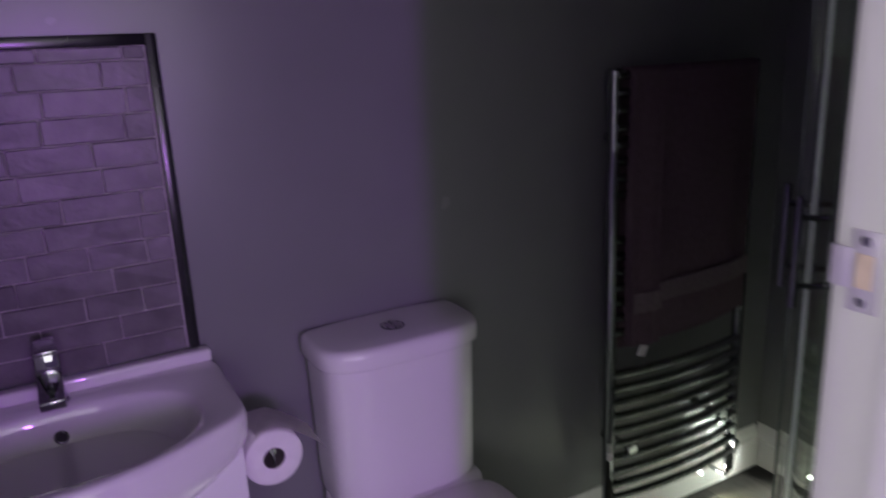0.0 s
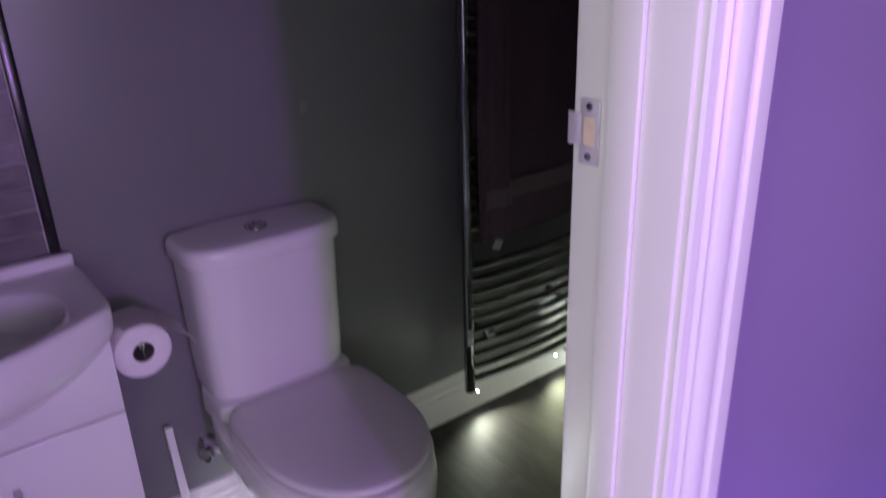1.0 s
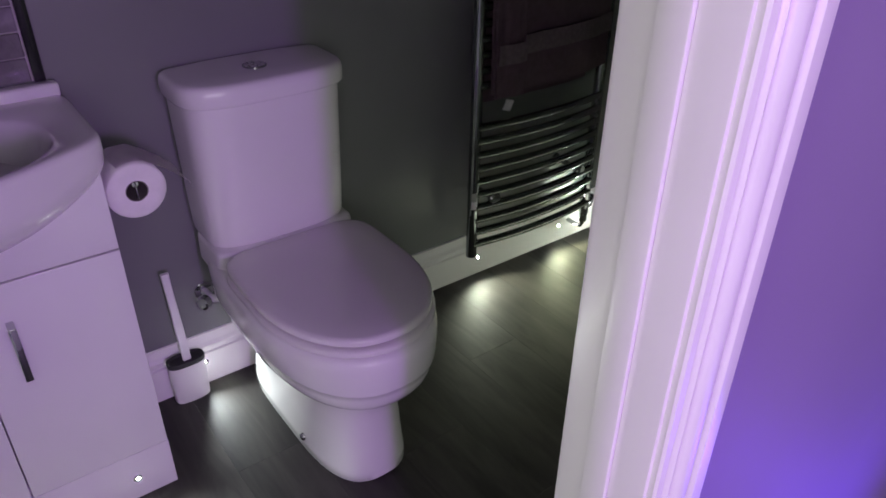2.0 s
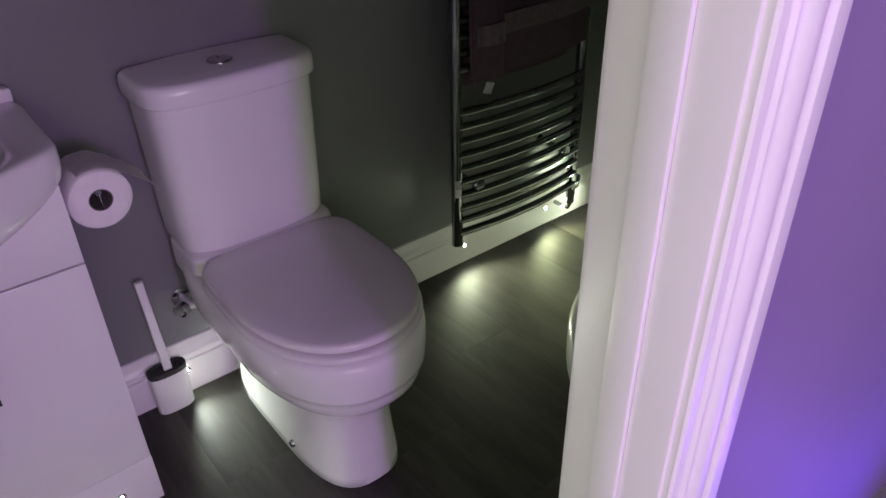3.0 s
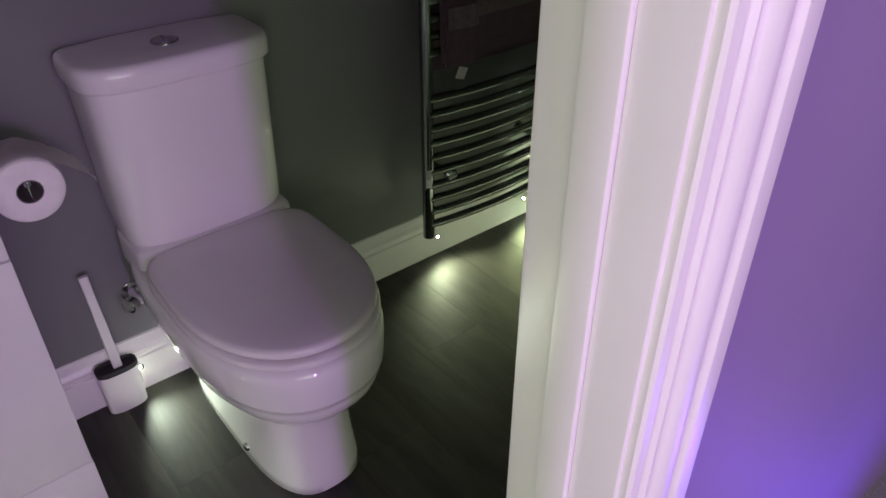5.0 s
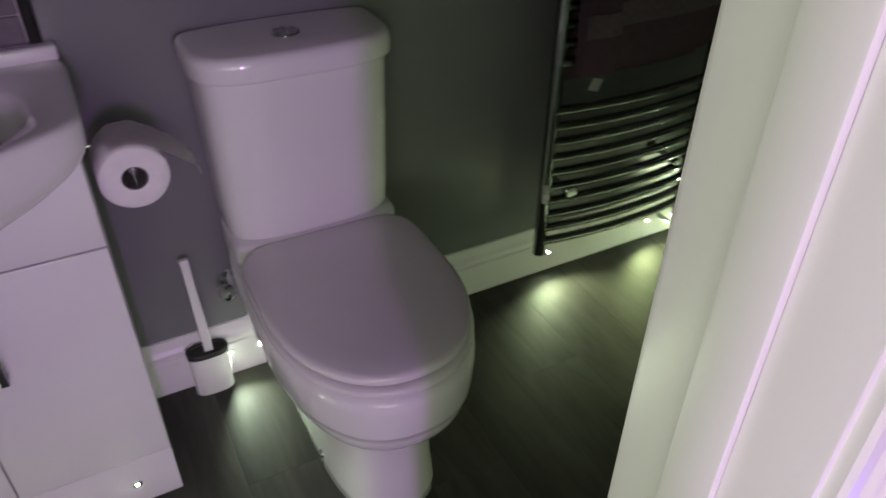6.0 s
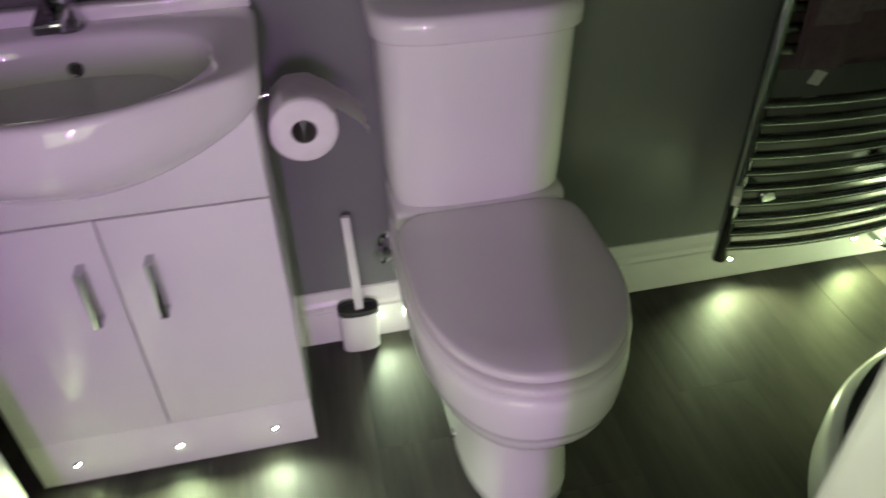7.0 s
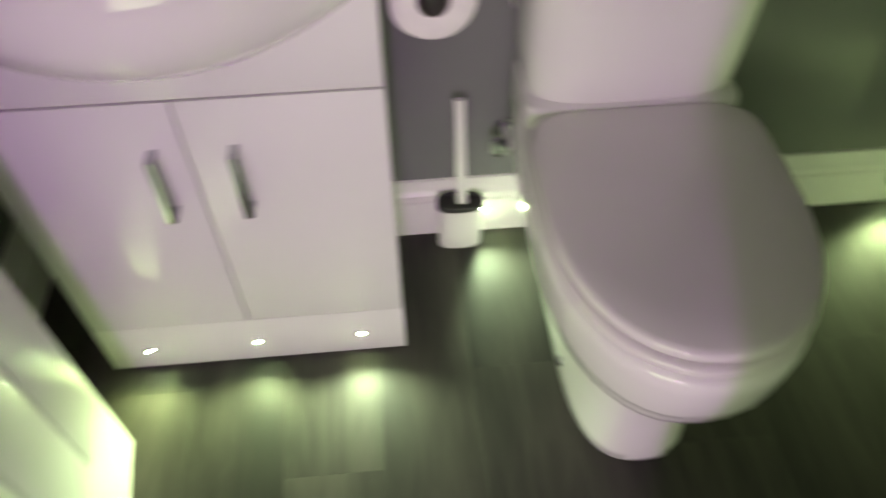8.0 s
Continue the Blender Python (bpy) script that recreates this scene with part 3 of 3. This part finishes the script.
# ---- plinth lights ----
def build_lights():
    spots = [("skirting", 0.632, -0.018, 0.061, 0, -1, 1.1, 0.85), ("skirting", 0.991, -0.018, 0.061, 0, -1, 1.1, 0.68), ("skirting", -0.271, -0.018, 0.068, 0, -1, 0.85, 1.1), ("skirting", 1.259, -0.192, 0.055, -1, 0, 0.8, 0.95),
             ("plinth", -0.907, VY - 0.0158, 0.055, 0, -1, 0.40, 0.75), ("plinth", -0.715, VY - 0.0158, 0.056, 0, -1, 0.72, 0.9), ("plinth", -0.528, VY - 0.0158, 0.057, 0, -1, 0.84, 1.1)]
    for where, x, y, z, dx, dy, power, white in spots:
        lamp = thing("plinth_light", "small round lit spotlight set in the white " + where, "light", (x, y, z), "plinth lights")
        bm = lathe([(0.0092, -0.004), (0.0092, 0.0016), (0.0080, 0.0026), (0.0058, 0.0018)], (x, y, z), (dx, dy, 0), n=20)
        part("bezel", bm, CHROME, lamp)
        part("lens", lathe([(0.0056, 0.0), (0.0056, 0.0012), (0.0040, 0.0017), (0.0018, 0.0020)], (x, y, z), (dx, dy, 0), n=18), GLOW, lamp, "glowing pale lens")
        tint = tuple(min(1.0, c * k) for c, k in zip(LED_TINT, (1.0, 1.0, white)))
        plinth_spot(x + dx * 0.008, y + dy * 0.008, z, dx, dy, 5.1 * power, tint)


build_lights()


# ---- toilet roll and brush ----
def build_roll():
    holder = thing("roll_holder", "chrome toilet roll arm fixed to the vanity side", "roll holder", (-0.449, -0.092, 0.69))
    part("rose", lathe([(0.019, 0), (0.019, 0.005), (0.015, 0.008)], (-0.450, -0.092, 0.6875), (1, 0, 0)), CHROME, holder)
    part("arm", tube([(-0.446, -0.092, 0.6875), (-0.405, -0.092, 0.6875), (-0.389, -0.094, 0.686), (-0.383, -0.104, 0.6845), (-0.382, -0.12, 0.6845), (-0.382, -0.208, 0.6845)], 0.006), CHROME, holder)
    part("stop", slab(-0.3836, -0.3804, -0.2125, -0.2075, 0.6545, 0.6895, 0.001), CHROME, holder)
    roll = thing("toilet_roll", "part-used white toilet roll with a loose end hanging", "toilet roll", (-0.382, -0.16, 0.672))
    c, n = Vector((-0.382, 0, 0.672)), 48

    def ring(r, y, wob=0.0):
        return [c + Vector((r * math.cos(a) + wob * math.sin(3 * a), y, r * math.sin(a))) for a in [2 * math.pi * k / n for k in range(n)]]

    rings = [ring(0.021, -0.212), ring(0.035, -0.2135), ring(0.053, -0.2125), ring(0.0562, -0.2095, 0.0006), ring(0.0566, -0.16, 0.0006), ring(0.0562, -0.109, 0.0004), ring(0.053, -0.106), ring(0.021, -0.107)]
    bm = loft(rings, cap0=False, cap1=False)
    part("paper", bm, PAPER, roll, angle=50)
    bm = loft([ring(0.0212, -0.2125), ring(0.0194, -0.2125), ring(0.0194, -0.107), ring(0.0212, -0.107)], cap0=False, cap1=False)
    part("tube", bm, CARD, roll, "grey card core")
    # loose end: follows the roll over the top, then falls away from it with a soft curl
    line = [c + Vector((0.0585 * math.cos(a), 0, 0.0585 * math.sin(a))) for a in [radians(118 - 10 * k) for k in range(7)]]
    d, p = Vector((0.83, 0, -0.56)), line[-1]
    for k in range(11):
        p = p + d.normalized() * 0.0095
        d = d + Vector((0.0, 0, -0.03 if k < 8 else -0.5))
        line.append(p.copy())
    rings = []
    for k, q in enumerate(line):
        y0, y1 = -0.2085 + 0.0004 * k, -0.112 + 0.0004 * k
        lift, torn = 0.0012 * math.sin(k * 1.7), (0.004 if k == len(line) - 1 else 0.0)
        rings.append([q + Vector((torn * math.sin(j * 2.3), y0 + (y1 - y0) * j / 6, lift * math.sin(j * 1.3) - torn * math.cos(j * 1.9))) for j in range(7)])
    bm = loft(rings, cap0=False, cap1=False, closed=False)
    bmesh.ops.solidify(bm, geom=list(bm.faces), thickness=0.0009)
    part("loose_sheet", bm, PAPER, roll, angle=70)


build_roll()


def build_brush():
    brush = thing("toilet_brush", "white toilet brush standing in its oval black-topped holder", "toilet brush", (-0.322, -0.045, 0))
    bx, by, n = -0.323, -0.0435, 40

    def oval(z, a, b, dx=0.0):
        return [Vector((bx + dx + a * math.copysign(abs(math.cos(t)) ** 0.7, math.cos(t)), by + b * math.copysign(abs(math.sin(t)) ** 0.7, math.sin(t)), z)) for t in [2 * math.pi * k / n for k in range(n)]]

    part("pot", loft([oval(0, 0.041, 0.020), oval(0.003, 0.0435, 0.0225), oval(0.06, 0.045, 0.0235), oval(0.112, 0.0465, 0.0242), oval(0.113, 0.044, 0.022)]), BRUSHWHITE, brush)
    part("collar", loft([oval(0.1125, 0.0462, 0.0240), oval(0.1235, 0.0466, 0.0243), oval(0.1250, 0.0455, 0.0235), oval(0.1245, 0.0405, 0.0190), oval(0.1190, 0.0395, 0.0180)]), BLACKRUBBER, brush, "black rubber collar")
    low, high = Vector((-0.319, -0.044, 0.117)), Vector((-0.326, -0.030, 0.366))
    rings = []
    for k in range(7):
        q = low.lerp(high, k / 6)
        w, t = 0.0100 + 0.0006 * math.sin(k), 0.0048
        rings.append([q + Vector((w * c, t * s, 0)) for c, s in ((-1, -0.5), (-0.8, -1), (0.8, -1), (1, -0.5), (1, 0.5), (0.8, 1), (-0.8, 1), (-1, 0.5))])
    part("handle", loft(rings), BRUSHWHITE, brush, "flat white plastic handle")


build_brush()


def build_valve():
    valve = thing("water_valve", "chrome isolating valve with white pipe beside the toilet", "valve", (-0.255, -0.03, 0.27))
    part("flange", lathe([(0.024, 0), (0.024, 0.003), (0.016, 0.006)], (-0.235, 0.0, 0.268), (0, -1, 0)), CHROME, valve)
    part("pipe", tube([(-0.235, 0.0, 0.268), (-0.235, -0.035, 0.268), (-0.228, -0.047, 0.266), (-0.205, -0.052, 0.262), (-0.165, -0.054, 0.258)], 0.0095), PIPE, valve)
    part("knob", lathe([(0.012, 0), (0.0175, 0.004), (0.0185, 0.012), (0.0165, 0.022), (0.010, 0.026)], (-0.246, -0.047, 0.270), (-0.75, -0.65, 0.05)), CHROME, valve, "ribbed chrome knob")


build_valve()


# ---- towel radiator and towel ----
RX0, RX1, RY = 0.547, 1.030, -0.088


def rung_y(x):
    u = (x - (RX0 + RX1) / 2) / ((RX1 - RX0) / 2)
    return RY - 0.008 - 0.022 * (1 - u * u)


def build_radiator():
    rad = thing("towel_radiator", "curved chrome ladder towel radiator fixed to the grey wall", "radiator", ((RX0 + RX1) / 2, RY, 0.13))
    posts = []
    for x in (RX0, RX1):
        posts.append(part("post", lathe([(0.010, 0), (0.0165, 0.003), (0.0165, 1.200), (0.012, 1.205)], (x, RY, 0.130), (0, 0, 1), n=20), RADCHROME, rad))
    first = posts[0]
    levels = [0.176 + 0.0412 * k for k in range(10)] + [0.665 + 0.0412 * k for k in range(7)] + [1.03 + 0.0412 * k for k in range(8)]
    for z in levels:
        pts = [(RX0 + (RX1 - RX0) * k / 16, rung_y(RX0 + (RX1 - RX0) * k / 16), z) for k in range(17)]
        part("rung", tube(pts, 0.0115, n=14), RADCHROME, rad)
    for x, z in ((0.612, 0.316), (0.965, 0.316), (0.612, 1.16), (0.965, 1.16)):
        br = part("bracket", tube([(x, 0.0, z), (x, -0.105, z)], 0.0085), RADCHROME, rad)
        part("bracket_cap", lathe([(0.019, 0), (0.0205, 0.012), (0.015, 0.017)], (x, -0.098, z), (0, -1, 0), n=18), RADCHROME, br)
        part("bracket_rose", lathe([(0.018, 0), (0.018, 0.004), (0.012, 0.007)], (x, 0.0, z), (0, -1, 0), n=18), RADCHROME, br)
    part("tail_pipe", tube([(RX1, RY, 0.135), (RX1, RY, 0.09), (RX1 + 0.004, RY + 0.01, 0.075), (RX1 + 0.006, RY + 0.03, 0.07), (RX1 + 0.006, 0.0, 0.07)], 0.0075), RADCHROME, rad)
    v = part("valve_body", lathe([(0.012, 0), (0.0145, 0.004), (0.0145, 0.03), (0.011, 0.034)], (RX1, RY, 0.098), (0, 0, 1), n=18), RADCHROME, rad)
    part("valve_head", lathe([(0.009, 0), (0.0125, 0.006), (0.0130, 0.034), (0.011, 0.044), (0.006, 0.047)], (RX1 + 0.014, RY - 0.004, 0.150), (0.35, 0.1, 0.9), n=20), RADCHROME, v)
    for z0, z1, mat in ((0.298, 0.323, TAG), (0.324, 0.350, FOIL)):
        arcs = [[Vector((RX0 + r * math.cos(a), RY + r * math.sin(a), z)) for a in [radians(215 + 60 * k / 8) for k in range(9)]] for r, z in ((0.0166, z0), (0.0173, z0), (0.0173, z1), (0.0166, z1), (0.0166, z0))]
        part("sticker", loft(arcs, cap0=False, cap1=False, closed=False), mat, first, "pale maker's sticker round the post")


build_radiator()


def build_towel():
    towel = thing("bath_towel", "dark aubergine bath towel folded over the chrome radiator", "towel", (0.79, -0.12, 0.6))

    def sheet(x0, x1, z_top, z_bot, y_off, folds, phase, hem_slope=0.0, nx=44, nz=40):
        """One hanging layer, following the curve of the rungs, with soft vertical folds that open downwards."""
        rings = []
        for j in range(nz + 1):
            v = j / nz
            row = []
            for i in range(nx + 1):
                u = i / nx
                x = x0 + (x1 - x0) * u
                z = z_top + (z_bot + hem_slope * (u - 0.3) - z_top) * v
                fold = folds * (0.35 + 0.65 * v) * (math.sin(u * 9.0 + phase) + 0.45 * math.sin(u * 21 + 2.1 * phase + v))
                y = rung_y(x) - y_off - fold - 0.004 * v
                row.append(Vector((x + 0.004 * math.sin(v * 5 + phase), y, z)))
            rings.append(row)
        return rings

    def cloth(name, rings, thick, mat, label=""):
        bm = loft(rings, cap0=False, cap1=False, closed=False)
        bmesh.ops.recalc_face_normals(bm, faces=bm.faces)
        bmesh.ops.solidify(bm, geom=list(bm.faces), thickness=thick)
        return part(name, bm, mat, towel, label, angle=60)

    cloth("back_layer", sheet(0.578, 1.004, 1.31, 0.600, -0.050, 0.0018, 0.6), 0.006, TOWEL)
    cloth("front_layer", sheet(0.572, 1.012, 1.328, 0.645, 0.016, 0.0035, 1.4, 0.01), 0.009, TOWEL)
    cloth("folded_edge", sheet(0.574, 0.664, 1.326, 0.632, 0.026, 0.0022, 2.2, 0.0, 16, 40), 0.008, TOWEL)
    # woven border, drawn over both the front and the turned edge
    def band(x0, x1, z_mid, half, layer, proud):
        (a0, a1, top, bottom, y_off, folds, phase, slope) = layer
        rings = []
        for k in range(7):
            row = []
            for i in range(41):
                x = x0 + (x1 - x0) * i / 40
                z = z_mid + 0.03 * (x - 0.66) + half * (1 - k / 3)
                v = (z - top) / (bottom - top)
                u = (x - 0.004 * math.sin(v * 5 + phase) - a0) / (a1 - a0)
                fold = folds * (0.35 + 0.65 * v) * (math.sin(u * 9.0 + phase) + 0.45 * math.sin(u * 21 + 2.1 * phase + v))
                row.append(Vector((x, rung_y(x) - y_off - fold - 0.004 * v - proud, z)))
            rings.append(row)
        return rings

    front = (0.572, 1.012, 1.328, 0.645, 0.016, 0.0035, 1.4, 0.01)
    edge = (0.574, 0.664, 1.326, 0.632, 0.026, 0.0022, 2.2, 0.0)
    cloth("woven_band", band(0.664, 1.009, 0.768, 0.026, front, 0.0095), 0.003, TOWELBAND, "flatter woven border band")
    cloth("woven_band", band(0.577, 0.664, 0.752, 0.026, edge, 0.0085), 0.003, TOWELBAND, "flatter woven border band")
    # the turn over the top rung
    rings = []
    for k in range(9):
        a = radians(180 * k / 8)
        rings.append([Vector((x, rung_y(x) + 0.000 - 0.021 * math.cos(a), 1.3185 + 0.019 * math.sin(a))) for x in [0.573 + 0.438 * i / 24 for i in range(25)]])
    cloth("top_turn", rings, 0.007, TOWEL)
    bm = slab(-0.017, 0.017, -0.0012, 0.0012, -0.016, 0.016, 0.0006)
    bm.transform(pose(0.668, -0.081, 0.583, 8, 20, 8))
    part("care_tag", bm, TAG, towel, "small white cloth care label")


build_towel()


# ---- shower ----
SX0, SY1, SR, SZ = 0.372, -0.386, 0.55, 0.10
SCX, SCY = SX0 + SR, SY1 - SR


def quadrant(inset, z, n=40, wall_gap=0.004):
    """Outline of the tray: two straight sides on the walls and one big round corner."""
    r = SR - inset
    pts = [Vector((RIGHT - wall_gap, ROOMFACE + wall_gap, z)), Vector((RIGHT - wall_gap, SY1 - inset, z))]
    pts += [Vector((SCX + r * math.cos(a), SCY + r * math.sin(a), z)) for a in [radians(90 + 90 * k / n) for k in range(n + 1)]]
    pts += [Vector((SX0 + inset, ROOMFACE + wall_gap, z))]
    return pts


def arc(r, a0, a1, z, n=24):
    return [Vector((SCX + r * math.cos(a), SCY + r * math.sin(a), z)) for a in [radians(a0 + (a1 - a0) * k / n) for k in range(n + 1)]]


def build_shower():
    tray = thing("shower_tray", "white quadrant shower tray with a raised rounded lip", "shower tray", (0.9, -0.75, 0))
    rings = [quadrant(0.004, 0.0), quadrant(0.001, 0.006), quadrant(0.0, 0.08), quadrant(0.004, 0.094), quadrant(0.012, SZ), quadrant(0.058, SZ + 0.001), quadrant(0.066, SZ - 0.004, wall_gap=0.03), quadrant(0.085, 0.056, wall_gap=0.05)]
    part("pan", loft(rings), ACRYLIC, tray, angle=60)
    part("tray_floor", loft([quadrant(0.083, 0.0558, wall_gap=0.048), quadrant(0.088, 0.0620, wall_gap=0.053), quadrant(0.12, 0.0595, wall_gap=0.09), quadrant(0.30, 0.0565, wall_gap=0.3)]), TRAYSHADE, tray, "textured shower floor with its shade put into the grey", angle=60)
    # chrome cover given black gloss, which stands for its dark reflections
    waste = part("waste_cover", lathe([(0.050, 0), (0.050, 0.004), (0.043, 0.009), (0.02, 0.012)], (0.668, -0.684, 0.0585), (0, 0, 1), n=32), BLACKGLOSS, tray, "domed chrome waste cover, dark reflections put in as black")
    screen = thing("shower_enclosure", "curved clear glass shower enclosure with chrome frame", "shower screen", (0.9, -0.75, SZ))
    for z0, z1, name in ((SZ + 0.001, SZ + 0.027, "bottom_rail"), (1.905, 1.945, "top_rail")):
        r0, r1 = SR - 0.062, SR - 0.028
        for lo, hi, mat in ((r0, r1, CHROME),):
            rings = [arc(lo, 90, 180, z0), arc(hi, 90, 180, z0), arc(hi, 90, 180, z1), arc(lo, 90, 180, z1)]
            bm = bmesh.new()
            rows = [[bm.verts.new(p) for p in ring] for ring in rings]
            for q in range(4):
                a, b = rows[q], rows[(q + 1) % 4]
                for k in range(len(a) - 1):
                    bm.faces.new((a[k], a[k + 1], b[k + 1], b[k]))
            for k in (0, -1):
                bm.faces.new([row[k] for row in rows])
            slab(SCX, RIGHT - 0.004, SCY + r0, SCY + r1, z0, z1, bm=bm)
            slab(SCX - r1, SCX - r0, ROOMFACE + 0.004, SCY, z0, z1, bm=bm)
            part(name, bm, CHROME, screen, angle=30)

    def pane(name, r, a0, a1, lead=None, tail=None):
        """A bent sheet of glass, with a straight run before or after the bend where one is given."""
        def line(rr, z):
            pts = arc(rr, a0, a1, z)
            if lead is not None:
                pts = [Vector((lead, SCY + rr, z))] + pts
            if tail is not None:
                pts = pts + [Vector((SCX - rr, tail, z))]
            return pts

        rings = [line(r, SZ + 0.03), line(r, 1.90), line(r + 0.005, 1.90), line(r + 0.005, SZ + 0.03)]
        bm = bmesh.new()
        rows = [[bm.verts.new(p) for p in ring] for ring in rings]
        for q in range(4):
            a, b = rows[q], rows[(q + 1) % 4]
            for k in range(len(a) - 1):
                bm.faces.new((a[k], a[k + 1], b[k + 1], b[k]))
        for k in (0, -1):
            bm.faces.new([row[k] for row in rows]).material_index = 1
        ob = part(name, bm, GLASS, screen, angle=30)
        ob.data.materials.append(GLASSCUT)
        ob.visible_shadow = False
        return ob

    def seal(owner, r, ang, size):
        p = Vector((SCX + r * math.cos(radians(ang)), SCY + r * math.sin(radians(ang)), 0))
        part("seal", tube([p + Vector((0, 0, SZ + 0.03)), p + Vector((0, 0, 1.90))], size, n=8), GLASSEDGE, owner, "pale clear edge seal")

    door_a = pane("sliding_door", SR - 0.079, 112, 134.6)
    door_b = pane("sliding_door", SR - 0.079, 137.0, 160)
    side_a = pane("fixed_pane", SR - 0.050, 90, 116, lead=RIGHT - 0.02)
    side_b = pane("fixed_pane", SR - 0.050, 154, 180, tail=ROOMFACE + 0.02)
    for owner, r, ang, size in ((door_a, SR - 0.0765, 134.9, 0.0062), (door_b, SR - 0.0765, 136.7, 0.0062)):
        seal(owner, r, ang, size)
    part("wall_profile", slab(RIGHT - 0.028, RIGHT, SCY + SR - 0.062, SCY + SR - 0.026, SZ + 0.001, 1.945, 0.002), CHROME, screen)
    part("wall_profile", slab(SX0 + 0.026, SX0 + 0.062, ROOMFACE, ROOMFACE + 0.028, SZ + 0.001, 1.945, 0.002), CHROME, screen)
    # pull handle of the leading door, outside and inside
    for ang, door in ((129.0, door_a), (143.0, door_b)):
        c, s = math.cos(radians(ang)), math.sin(radians(ang))
        for rr in (SR - 0.034, SR - 0.122):
            p = Vector((SCX + rr * c, SCY + rr * s, 0))
            h = part("handle", tube([p + Vector((0, 0, 0.905)), p + Vector((0, 0, 1.115))], 0.0075), DIMCHROME, door, "slim chrome pull handle with dark reflections put into its colour")
            for z in (0.945, 1.075):
                q = Vector((SCX + (SR - 0.076) * c, SCY + (SR - 0.076) * s, z))
                part("standoff", tube([p + Vector((0, 0, z)), q], 0.006, n=10), DIMCHROME, h)
    # rollers at the foot of the doors
    for ang in (130.5, 146.5):
        c, s = math.cos(radians(ang)), math.sin(radians(ang))
        p = (SCX + (SR - 0.070) * c, SCY + (SR - 0.070) * s, SZ + 0.044)
        part("roller", lathe([(0.012, 0), (0.017, 0.003), (0.017, 0.012), (0.010, 0.016)], p, (-c, -s, 0), n=18), BLACKGLOSS, screen, "black door roller")


build_shower()


# ---- laminate floor, plank by plank ----
def build_floor():
    floor = tagged(finish("floor", slab(LEFT - 0.05, RIGHT + 0.05, HALLFACE + 0.05, 0.05, -0.1, -0.0035), GROUT, smooth=False), "dark grey-brown wood-effect laminate floor", "floor", kind="structure")
    width, length = 0.168, 1.15
    full = {}

    def plank(x0, x1, y0, y1):
        key = (round(x1 - x0, 4), round(y1 - y0, 4))
        if key not in full:
            bm = slab(-key[0] / 2 + 0.0001, key[0] / 2 - 0.0001, -key[1] / 2 + 0.0001, key[1] / 2 - 0.0001, -0.008, 0.0, 0.0003, 1)
            me = bpy.data.meshes.new("plank")
            bm.to_mesh(me)
            bm.free()
            me.materials.append(FLOOR)
            full[key] = me
        ob = new("plank", full[key])
        ob.location = ((x0 + x1) / 2, (y0 + y1) / 2, 0)
        ob.parent = floor

    x, k = LEFT, 0
    while x < RIGHT - 0.01:
        x1 = min(x + width, RIGHT)
        y = 0.0 + (0.35, 0.8, 0.1, 0.62)[k % 4]
        end = -1.21
        while y > end:
            a, b = min(y, 0.0), max(y - length, end)
            if a - b > 0.02:
                plank(x, x1, b, a)
            y -= length
        x, k = x1, k + 1


build_floor()
